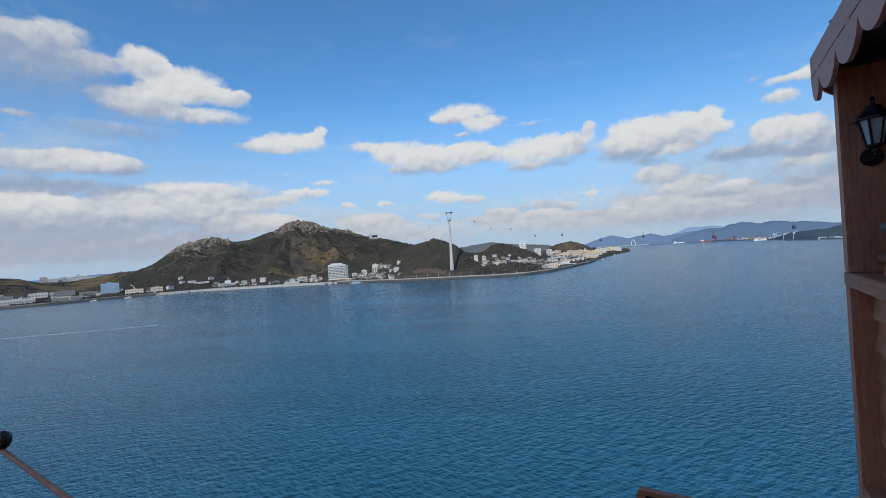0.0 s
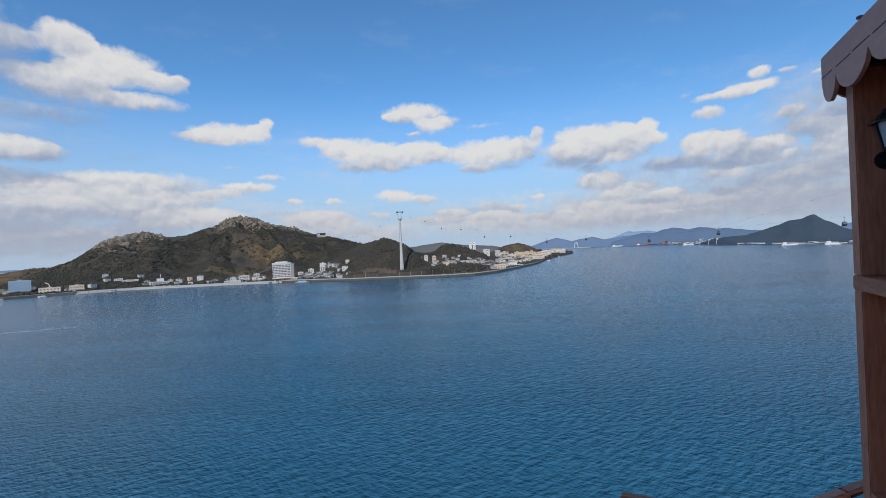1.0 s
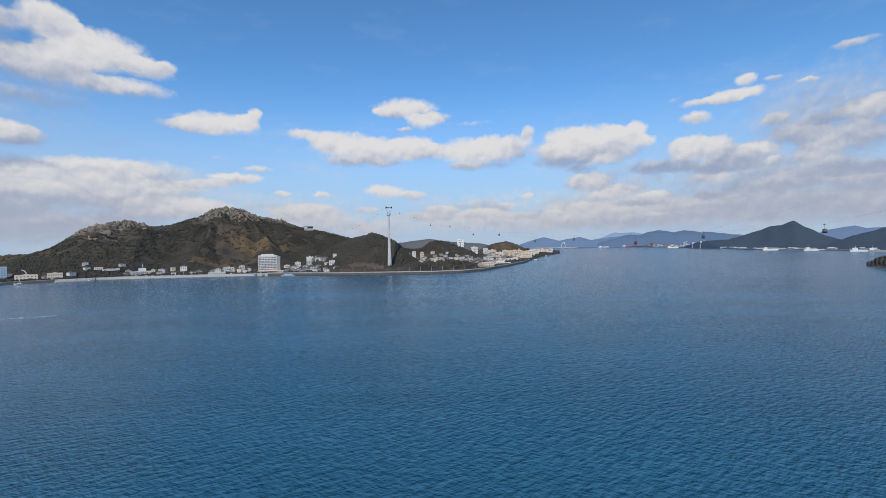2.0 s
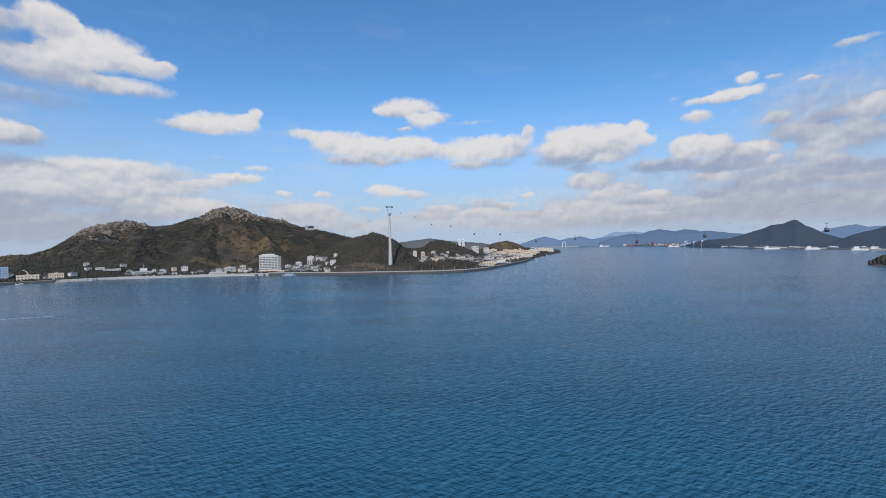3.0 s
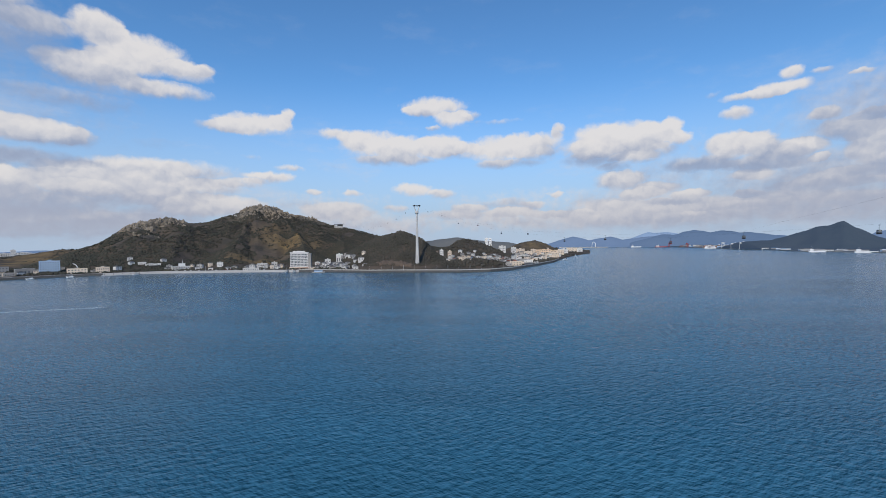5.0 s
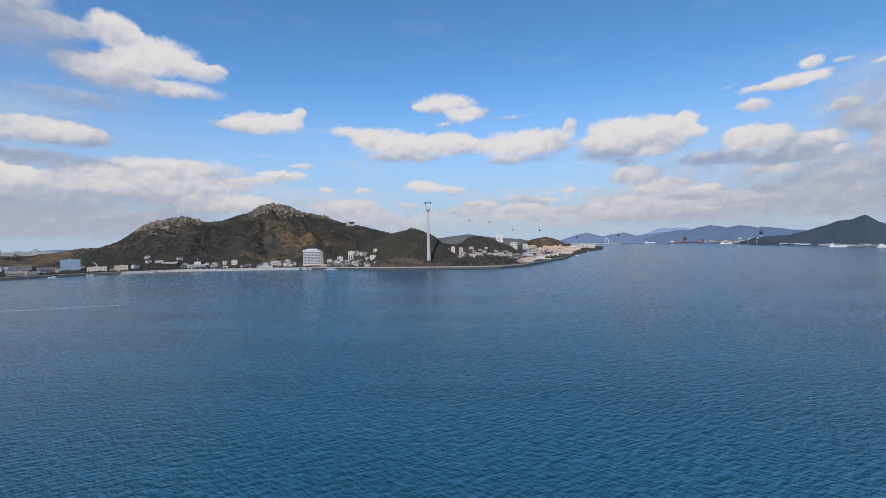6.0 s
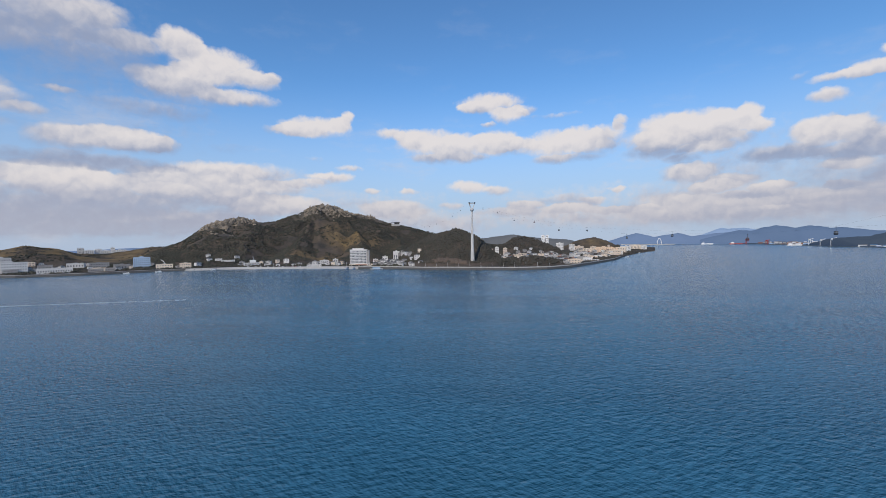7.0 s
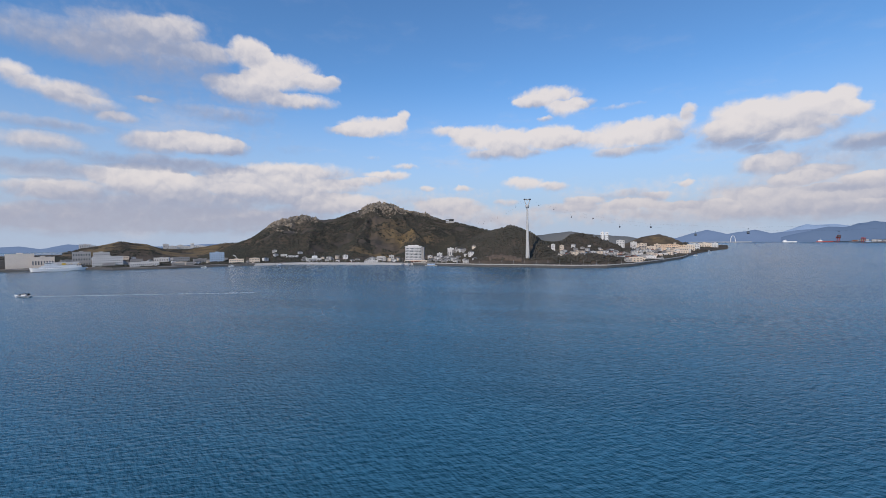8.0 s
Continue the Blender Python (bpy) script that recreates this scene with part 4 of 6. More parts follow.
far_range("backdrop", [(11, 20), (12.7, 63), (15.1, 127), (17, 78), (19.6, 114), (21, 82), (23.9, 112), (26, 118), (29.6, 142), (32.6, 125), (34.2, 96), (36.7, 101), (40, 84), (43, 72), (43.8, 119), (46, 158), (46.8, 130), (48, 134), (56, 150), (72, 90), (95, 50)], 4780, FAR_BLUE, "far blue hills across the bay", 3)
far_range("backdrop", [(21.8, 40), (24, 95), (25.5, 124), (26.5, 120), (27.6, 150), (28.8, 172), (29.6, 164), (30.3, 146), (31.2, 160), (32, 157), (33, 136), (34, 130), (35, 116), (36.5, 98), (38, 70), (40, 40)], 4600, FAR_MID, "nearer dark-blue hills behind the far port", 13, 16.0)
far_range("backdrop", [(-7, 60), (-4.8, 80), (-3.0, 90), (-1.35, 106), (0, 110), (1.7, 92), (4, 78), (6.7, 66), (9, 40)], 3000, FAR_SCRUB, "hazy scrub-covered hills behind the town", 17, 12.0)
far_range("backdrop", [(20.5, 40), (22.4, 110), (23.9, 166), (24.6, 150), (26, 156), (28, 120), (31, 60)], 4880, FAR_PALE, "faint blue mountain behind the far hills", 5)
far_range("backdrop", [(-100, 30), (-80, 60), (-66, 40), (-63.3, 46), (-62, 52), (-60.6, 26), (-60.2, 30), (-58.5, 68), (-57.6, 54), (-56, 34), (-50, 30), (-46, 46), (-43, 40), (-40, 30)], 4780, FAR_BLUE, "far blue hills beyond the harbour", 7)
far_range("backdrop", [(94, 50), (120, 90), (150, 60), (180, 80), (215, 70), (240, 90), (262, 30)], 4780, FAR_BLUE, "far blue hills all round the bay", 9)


def headland():
    """The near wooded point at the edge of the view."""
    nodes = [(46.8, 1280, 3), (47.6, 1270, 14), (49, 1270, 26), (53, 1290, 46), (60, 1300, 60), (70, 1300, 40)]
    az = np.linspace(46.6, 72, 90)
    rr = np.linspace(1150, 1460, 28)
    A, R = np.meshgrid(np.radians(az), rr, indexing="ij")
    X, Y = R * np.sin(A), R * np.cos(A)
    h, _ = ridge_height(X.ravel(), Y.ravel(), [(nodes, 125)])
    Z = (h + (fbm(X.ravel(), Y.ravel(), 60, 41) - 0.5) * np.clip(h, 0, 10) - 1.0).reshape(X.shape)
    Z[0, :] = Z[-1, :] = Z[:, 0] = Z[:, -1] = -3
    idx = np.arange(Z.size).reshape(Z.shape)
    F = np.stack([idx[:-1, :-1], idx[:-1, 1:], idx[1:, 1:], idx[1:, :-1]], -1).reshape(-1, 4)
    ob = raw_mesh("ground", np.stack([X, Y, Z], -1).reshape(-1, 3), F, EARTH, True)
    tagged(ob, "small rocky point of land in the bay", "headland", kind="structure")
    rs = np.random.RandomState(22)
    x, y, z = X.ravel(), Y.ravel(), Z.ravel()
    pick = rs.permutation(np.where(z > 1.5)[0])[:1500]
    clumps("woodland", np.stack([x[pick], y[pick], z[pick]], -1), rs.uniform(2.5, 5.5, len(pick)), 0.9, WOODS_DARK, "dark pine wood on the small point", "woodland", 23)


def home_island():
    """The hill under the viewing deck."""
    n, m = 72, 24
    v, f = [(60, -160, 80)], []
    for j in range(1, m + 1):
        q = j / m * 1.02
        for k in range(n):
            t = 2 * math.pi * k / n
            v.append((60 + 260 * q * math.cos(t), -160 + 210 * q * math.sin(t), 80 * (1 - q ** 3) + 5 * (noise.noise((math.cos(t) * q * 4, math.sin(t) * q * 4, 0))) * (1 - q) - (3 if j == m else 0)))
    f += [(0, 1 + k, 1 + (k + 1) % n) for k in range(n)]
    for j in range(m - 1):
        b = 1 + j * n
        f += [(b + k, b + n + k, b + n + (k + 1) % n, b + (k + 1) % n) for k in range(n)]
    tagged(raw_mesh("ground", v, f, EARTH, True), "earth slope of the island below the viewing deck", "hill", kind="structure")


headland()
home_island()


# ---------------------------------------------------------------- the deck and its roofed gallery
K = Vector((2.225, 2.98, EYE))
U, W = Vector((-0.4384, -0.8988, 0)), Vector((0.8988, -0.4384, 0))
DECK = Matrix(((U.x, W.x, 0, K.x), (U.y, W.y, 0, K.y), (0, 0, 1, K.z), (0, 0, 0, 1)))     # x towards the walker, y inwards, z from eye height
FLOOR = -1.75


def scallop_board(length, top, lobe_z, drop, pitch, thick, first=0.0):
    """A board with a row of rounded lobes along its lower edge, in x and z."""
    pts = [(0, top), (length, top)]
    lobes = []
    x = first
    while x < length - 1e-6:
        x1 = min(x + pitch, length)
        lobes.append((max(x, 0), x1))
        x = x1
    low = []
    for a, b in lobes:
        for k in range(11):
            t = k / 10
            low.append((a + (b - a) * t, lobe_z - drop * math.sin(math.pi * min(max(t, 0.0), 1.0)) ** 0.55))
    low = low[::-1]
    bm = bmesh.new()
    prism(bm, pts + low, 0, thick)
    return bm


def gallery():
    g = thing("deck_gallery", "red-brown timber roofed gallery with scalloped eaves", "gallery", DECK)
    L, depth = 6.6, 2.3
    for x in (0.0, 3.9):
        p = part("post", box(x, x + 0.105, 0.0, 0.27, -0.29, 1.0, 0.006), TIMBER_UP, g)
    for x in (0.0, 3.9):
        part("post", box(x, x + 0.105, depth - 0.27, depth, FLOOR, 1.0, 0.006), TIMBER_UP, g)
    # half wall: frame, recessed lap boards
    part("wall_cap", box(-0.004, L, -0.004, 0.275, -0.385, -0.293, 0.006), TIMBER, g)
    part("stile", box(0.0, 0.105, 0.0, 0.27, FLOOR + 0.02, -0.387, 0.005), TIMBER_UP, g)
    part("stile", box(2.15, 2.255, 0.0, 0.27, FLOOR + 0.02, -0.387, 0.005), TIMBER_UP, g)
    part("stile", box(4.30, 4.405, 0.0, 0.27, FLOOR + 0.02, -0.387, 0.005), TIMBER_UP, g)
    part("bottom_rail", box(0.107, L, 0.0, 0.27, FLOOR + 0.0, FLOOR + 0.14, 0.005), TIMBER, g)
    part("backing", box(0.107, L, 0.152, 0.26, FLOOR + 0.14, -0.387), TIMBER, g)
    z = -0.387
    while z > FLOOR + 0.16:
        z0 = max(z - 0.19, FLOOR + 0.14)
        for x0, x1 in ((0.107, 2.147), (2.257, 4.297)):
            bm = bmesh.new()
            prism(bm, [(0.118, z - 0.002), (0.15, z - 0.002), (0.15, z0), (0.096, z0), (0.092, z0 + 0.012)], x0, x1)
            for v in bm.verts:
                v.co.x, v.co.y = v.co.y, v.co.x
            bmesh.ops.recalc_face_normals(bm, faces=bm.faces)
            part("siding_board", bm, TIMBER, g)
        z = z0
    # far end wall and floor of the gallery
    part("end_wall", box(0.0, 0.105, 0.272, depth - 0.272, FLOOR + 0.02, -0.29, 0.005), TIMBER, g)
    part("back_wall", box(0.107, L, depth - 0.12, depth, FLOOR + 0.02, 1.0), TIMBER, g)
    # eaves: scalloped boards with a slotted joint
    side = part("eaves_board", scallop_board(L + 0.12, 1.13, 0.955, 0.135, 0.425, 0.022, -0.20), FASCIA, g)
    side.location = (-0.10, -0.085, 0)
    end = part("eaves_board", scallop_board(depth + 0.17, 1.13, 0.965, 0.135, 0.425, 0.022, -0.05), FASCIA, g)
    end.matrix_local = Matrix.Translation((-0.085, -0.06, 0)) @ Matrix.Rotation(radians(90), 4, "Z")
    for k in range(28):
        x = -0.06 + k * 0.235
        b = box(0, 0.205 if k % 3 else 0.17, -0.0015, 0.01, -0.004, 0.004)
        o = part("joint_slot", b, BOXGREY, side)
        o.location = (x + 0.06, 0, 1.0 - 0.003 * (k % 2))
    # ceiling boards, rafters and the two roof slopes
    # lining and rafters are coloured near black to stand for the shade up there
    part("soffit", box(-0.07, L, -0.06, depth + 0.06, 1.01, 1.03), DARK, g, "roof lining coloured near black as if unlit")
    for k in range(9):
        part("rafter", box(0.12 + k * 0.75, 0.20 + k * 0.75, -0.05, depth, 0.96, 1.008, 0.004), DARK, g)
    bm = bmesh.new()
    prism(bm, [(-0.083, 1.134), (depth / 2, 1.134 + 0.80), (depth + 0.083, 1.134), (depth + 0.06, 1.105), (-0.06, 1.105)], -0.083, L)
    for v in bm.verts:
        v.co.x, v.co.y = v.co.y, v.co.x
    bmesh.ops.recalc_face_normals(bm, faces=bm.faces)
    part("roof", bm, FASCIA, g)
    hook = bmesh.new()
    add_tube(hook, (0.42, -0.06, 1.13), (0.42, -0.06, 1.165), 0.011, 0.009, 8)
    add_tube(hook, (0.42, -0.06, 1.162), (0.39, -0.062, 1.17), 0.010, 0.011, 8)
    part("eaves_hook", hook, IRON, g)
    part("floor_board", box(0.0, L, 0.0, depth, FLOOR - 0.08, FLOOR + 0.018), TIMBER, g)
    return g


def lantern():
    """Six-sided wall lantern on a curled bracket, fixed to the post's near face."""
    e = thing("wall_lantern", "black cast-iron wall lantern with frosted panes on the post", "lantern", DECK @ Matrix.Translation((0.18, 0.135, 0.465)) @ Matrix.Scale(0.9, 4))
    R0, R1, H = 0.042, 0.074, 0.165
    for k in range(6):
        t0, t1 = math.pi / 3 * k + 0.5, math.pi / 3 * (k + 1) + 0.5
        tm = (t0 + t1) / 2
        part("bar", tube((R0 * math.cos(t0), R0 * math.sin(t0), 0), (R1 * math.cos(t0), R1 * math.sin(t0), H), 0.0075, 0.0075, 6), IRON, e)
        bm = bmesh.new()
        q = 0.93
        vs = [bm.verts.new((R0 * q * math.cos(t0), R0 * q * math.sin(t0), 0)), bm.verts.new((R0 * q * math.cos(t1), R0 * q * math.sin(t1), 0)), bm.verts.new((R1 * q * math.cos(t1), R1 * q * math.sin(t1), H)), bm.verts.new((R1 * q * math.cos(t0), R1 * q * math.sin(t0), H))]
        bm.faces.new(vs)
        r = bmesh.ops.extrude_face_region(bm, geom=bm.faces[:])
        for v in [x for x in r["geom"] if isinstance(x, bmesh.types.BMVert)]:
            v.co.x *= 0.93
            v.co.y *= 0.93
        bmesh.ops.recalc_face_normals(bm, faces=bm.faces)
        part("pane", bm, OPAL, e, "frosted white glass pane")
    part("hood", lathe(bmesh.new(), [(0.112, H - 0.002), (0.112, H + 0.008), (0.078, H + 0.028), (0.062, H + 0.055), (0.048, H + 0.062), (0.040, H + 0.085), (0.012, H + 0.098), (0.010, H + 0.12), (0.016, H + 0.13), (0.004, H + 0.15)], 6), IRON, e)
    part("base", lathe(bmesh.new(), [(0.012, -0.055), (0.022, -0.045), (0.018, -0.03), (0.046, -0.012), (0.050, 0.002)], 6), IRON, e)
    wallplate = bmesh.new()
    add_tube(wallplate, (-0.084, 0.0, -0.07), (-0.068, 0.0, -0.07), 0.062, 0.055, 16)
    part("wall_plate", wallplate, IRON, e)
    arm = bmesh.new()
    pts = [Vector((-0.07, 0, -0.085)), Vector((-0.045, 0, -0.10)), Vector((-0.02, 0, -0.095)), Vector((0, 0, -0.07)), Vector((0, 0, -0.045))]
    for a, b in zip(pts, pts[1:]):
        add_tube(arm, a, b, 0.013, 0.013, 8)
    part("bracket", arm, IRON, e)


def cap_rail():
    e = thing("handrail", "round varnished wooden handrail on dark saddles along the wall cap", "handrail", DECK)
    part("rail", tube((0.11, 0.15, -0.205), (6.4, 0.15, -0.205), 0.034, 0.034, 14), RAILWOOD, e)
    for k in range(7):
        x = 0.36 + k * 0.85
        bm = bmesh.new()
        prism(bm, [(x - 0.085, -0.2925), (x + 0.085, -0.2925), (x + 0.03, -0.238), (x - 0.03, -0.238)], 0.11, 0.19)
        part("saddle", bm, TIMBER, e, "dark timber saddle")


def planter():
    e = thing("planter_trough", "charcoal tapered trough standing behind the handrail", "planter", DECK @ Matrix.Translation((0.40, 0.08, 0)))
    bm = bmesh.new()
    # an open trough: outer and inner walls
    def ring(z, inset, run):
        return [bm.verts.new(c) for c in ((run, inset, z), (1.5 - run, inset, z), (1.5 - run, 0.42 - inset, z), (run, 0.42 - inset, z))]
    a, b, c, d, f = ring(-0.155, 0.09, 0.16), ring(-0.03, 0.0, 0.0), ring(0.0, 0.0, 0.0), ring(0.0, 0.03, 0.03), ring(-0.12, 0.10, 0.17)
    for lo, hi in ((a, b), (b, c), (c, d), (d, f)):
        for k in range(4):
            bm.faces.new((lo[k], lo[(k + 1) % 4], hi[(k + 1) % 4], hi[k]))
    bm.faces.new(a[::-1]), bm.faces.new(f)
    bmesh.ops.recalc_face_normals(bm, faces=bm.faces)
    part("trough", bm, BOXGREY, e)
    for x in (0.25, 1.15):
        part("leg", box(x, x + 0.08, 0.215, 0.255, FLOOR + 0.02, -0.156, 0.004), BOXGREY, e)
        part("leg", box(x, x + 0.08, 0.275, 0.325, FLOOR + 0.02, -0.156, 0.004), BOXGREY, e)


def corner_rail():
    e = thing("deck_rail", "slim brown rail with a black end knob at the deck's edge", "railing", DECK)
    y0, y1, x, z = -2.475, -0.9, 3.33, -0.50
    part("rail", tube((x, y0, z), (x, y1, z), 0.0065, 0.0065, 12), RAIL_DARK, e)
    knob = lathe(bmesh.new(), [(0.008, -0.004), (0.016, 0.003), (0.022, 0.016), (0.023, 0.028), (0.019, 0.040), (0.009, 0.048), (0.002, 0.050)], 14)
    k = part("end_knob", knob, IRON, e, "black rounded knob")
    k.location = (x, y0 + 0.012, z + 0.006)
    for y in ((y0 + y1) / 2 + 0.1, y1 - 0.01):
        part("baluster", tube((x, y, FLOOR), (x, y, z - 0.005), 0.011, 0.011, 8), IRON, e)


def decks():
    e = thing("viewing_deck", "red-brown timber viewing deck", "deck", DECK)
    for k in range(22):
        y = -3.1 + k * 0.1405
        part("deck_board", box(3.24, 9.5, y, y + 0.134, FLOOR - 0.04, FLOOR, 0.003), TIMBER, e)
    part("edge_beam", box(3.20, 3.237, -3.1, 0.0, FLOOR - 0.24, FLOOR + 0.004, 0.004), TIMBER, e)
    part("joist", box(3.24, 9.5, -3.09, -0.01, FLOOR - 0.24, FLOOR - 0.042), TIMBER, e)
    # the lower deck with its glazed railing
    d = thing("lower_deck_railing", "red-brown timber railing with black-edged glass on the lower deck", "railing", DECK)
    top = -2.70
    corners = [(-1.27, -1.50), (-1.29, -0.30), (-2.15, 0.55), (-3.0, 1.4)]
    for (x0, y0), (x1, y1) in zip(corners, corners[1:]):
        a, b = Vector((x0, y0, 0)), Vector((x1, y1, 0))
        n = (b - a).length
        m = Matrix.Translation(a) @ Matrix.Rotation(math.atan2(y1 - y0, x1 - x0), 4, "Z")
        for nm, bm, mt, lb in (("top_rail", box(-0.02, n + 0.02, -0.045, 0.045, top - 0.05, top, 0.006), TIMBER, ""),
                               ("bottom_rail", box(0.07, n - 0.07, -0.03, 0.03, top - 1.02, top - 0.96, 0.004), TIMBER, ""),
                               ("post", box(-0.045, 0.045, -0.045, 0.045, top - 1.1, top - 0.052, 0.004), TIMBER_UP, ""),
                               ("gasket", box(0.05, n - 0.05, -0.046, 0.012, top - 0.075, top - 0.052), IRON, "black rubber glazing strip"),
                               ("gasket", box(0.046, 0.07, -0.040, 0.012, top - 0.95, top - 0.077), IRON, "black rubber glazing strip"),
                               ("pane", box(0.07, n - 0.07, -0.006, 0.006, top - 0.955, top - 0.08), PANE, "clear glass pane")):
            o = part(nm, bm, mt, d, lb)
            o.matrix_local = m
    f = thing("lower_deck", "timber lower deck of the viewing tower", "deck", DECK)
    for k in range(30):
        y = -1.55 + k * 0.141
        x0 = -1.33 if y < -0.2 else -1.33 - (y + 0.3)
        part("deck_board", box(x0, 3.1, y, y + 0.135, top - 1.16, top - 1.11, 0.003), TIMBER, f)
    # plain tower under the decks, down to the hill
    s = part("wall_base", box(-0.6, 11.0, -2.9, 4.5, -32.0, top - 1.165), TIMBER_UP)
    s.matrix_world = DECK
    tagged(s, "plain timber-clad tower carrying the decks", "tower wall", kind="structure")
    s2 = part("wall_upper", box(3.5, 11.0, -2.9, 2.3, top - 1.16, FLOOR - 0.245), TIMBER_UP)
    s2.matrix_world = DECK
    tagged(s2, "plain timber-clad wall below the upper deck", "tower wall", kind="structure")
    # an unseen block behind the deck, added to keep the sun off the gallery
    s3 = part("wall_cabin", box(6.4, 9.4, -3.0, -0.02, FLOOR + 0.004, 1.5), TIMBER_UP)
    s3.matrix_world = DECK
    tagged(s3, "plain unseen timber block added behind the deck to shade the gallery", "cabin wall", kind="structure")


def glass_material():
    m = bpy.data.materials.new("clear_glass")
    m.use_nodes = True
    b = m.node_tree.nodes["Principled BSDF"]
    b.inputs["Transmission Weight"].default_value = 1.0
    b.inputs["Roughness"].default_value = 0.02
    b.inputs["IOR"].default_value = 1.45
    b.inputs["Base Color"].default_value = (0.9, 0.95, 0.95, 1)
    return m


PANE = glass_material()
gallery()
lantern()
cap_rail()
planter()
corner_rail()
decks()


# ---------------------------------------------------------------- buildings of the shore
def place(bearing, d, z=None, turn=0.0, inset=0.4):
    """A pose on the land, its front (-y) towards the bay, turned by some degrees."""
    z = ground(bearing, d) - inset if z is None else z
    return Matrix.Translation(at(bearing, d, z)) @ Matrix.Rotation(radians(turn - bearing), 4, "Z")


WINDOW_MESH = {}


def windows(parent, x0, x1, z0, z1, cols, floors, y, w=None, h=None, pane=True):
    """Rows of single windows, each a frame with its pane, a little proud of the wall."""
    w = w or (x1 - x0) / cols * 0.46
    h = h or (z1 - z0) / floors * 0.40
    key = (round(w, 2), round(h, 2), pane)
    if key not in WINDOW_MESH:
        a, b = bmesh.new(), bmesh.new()
        add_box(a, -w / 2, w / 2, -0.12, 0.0, 0, h), add_box(b, -w / 2 + 0.12, w / 2 - 0.12, -0.14, 0.0, 0.12, h - 0.12)
        fm, pm = bpy.data.meshes.new("window"), bpy.data.meshes.new("pane")
        a.to_mesh(fm), b.to_mesh(pm)
        a.free(), b.free()
        fm.materials.append(SHIPWHITE if pane else GLASS_FAR), pm.materials.append(GLASS_FAR)
        WINDOW_MESH[key] = (fm, pm)
    fm, pm = WINDOW_MESH[key]
    for f in range(floors):
        for c in range(cols):
            u = x0 + (x1 - x0) * (c + 0.5) / cols
            o = new("window", fm)
            o.parent = parent
            o.location = (u, y, z0 + (z1 - z0) * (f + 0.25) / floors)
            if pane:
                p = new("pane", pm)
                p.parent = o


def block(name, label, bearing, d, w, depth, top, floors, cols, wall, roof=None, turn=0.0, parapet=0.9, group="", category="building", extra=None):
    m = place(bearing, d, turn=turn)
    h = top - m.translation.z
    e = thing(name, label, category, m, group)
    b = box(-w / 2, w / 2, -depth / 2, depth / 2, 0, h)
    part("wall", b, wall, e)
    part("roof", box(-w / 2 + 0.5, w / 2 - 0.5, -depth / 2 + 0.5, depth / 2 - 0.5, h, h + 0.25), roof or ROOF_GREY, e)
    bm = bmesh.new()
    t = 0.4
    for x0, x1, y0, y1 in ((-w / 2 - 0.2, w / 2 + 0.2, -depth / 2 - 0.2, -depth / 2 + t), (-w / 2 - 0.2, w / 2 + 0.2, depth / 2 - t, depth / 2 + 0.2), (-w / 2 - 0.2, -w / 2 + t, -depth / 2 + t, depth / 2 - t), (w / 2 - t, w / 2 + 0.2, -depth / 2 + t, depth / 2 - t)):
        add_box(bm, x0, x1, y0, y1, h + 0.004, h + parapet)
    part("parapet", bm, wall, e)
    if floors:
        windows(e, -w / 2 + 1, w / 2 - 1, 0.8, h - 0.4, cols, floors, -depth / 2, pane=False)
    # a plant room breaks the roofline
    part("plant_room", box(-w * 0.12, w * 0.10, -depth * 0.15, depth * 0.25, h + 0.254, h + 0.25 + min(3.2, h * 0.16)), wall, e)
    if extra:
        extra(e, w, depth, h)
    return e


def hotel():
    bearing, d, w, dep = -20.9, 1110, 42, 17
    m = place(bearing, d, turn=-8)
    h = 45 - m.translation.z
    e = thing("hotel", "white slab hotel with a regular grid of windows by the shore", "hotel", m)
    part("wall", box(-w / 2, w / 2, -dep / 2, dep / 2, 0, h), WHITE, e)
    part("stair_tower", box(w / 2 + 0.01, w / 2 + 7, -dep / 2 + 1, dep / 2 - 1, 0, h - 1.5), GREY, e, "plain grey stair tower")
    part("podium", box(-w / 2 - 1, w / 2 + 16, -dep / 2 - 9, -dep / 2 - 0.01, 0, 5.5), CREAM, e, "low cream entrance podium")
    part("canopy", box(-4, 22, -dep / 2 - 16, -dep / 2 - 9.02, 3.2, 4.6), ROOF_RED, e, "dark red entrance canopy")
    for x in (-3, 21):
        part("column", box(x, x + 0.8, -dep / 2 - 15.8, -dep / 2 - 15, 0, 3.19), GREY, e)
    part("cornice", box(-w / 2 - 0.6, w / 2 + 0.6, -dep / 2 - 0.6, dep / 2 + 0.6, h, h + 1.1), WHITE, e)
    part("roof_house", box(-w * 0.36, w * 0.30, -3, 5, h + 1.1, h + 4.2), WHITE, e)
    for k in range(9):
        z = 6.5 + k * (h - 9.5) / 8
        part("balcony_band", box(-w / 2 + 0.3, w / 2 - 0.3, -dep / 2 - 0.5, -dep / 2 - 0.004, z - 0.35, z + 0.05), SHIPWHITE, e)
    windows(e, -w / 2 + 0.8, w / 2 - 0.8, 6.2, h - 3.0, 12, 8, -dep / 2, w=2.5, h=2.6, pane=False)
    windows(e, -w / 2 + 2, w / 2 + 13, 1.2, 5.0, 10, 1, -dep / 2 - 9, w=3.4, h=2.4)


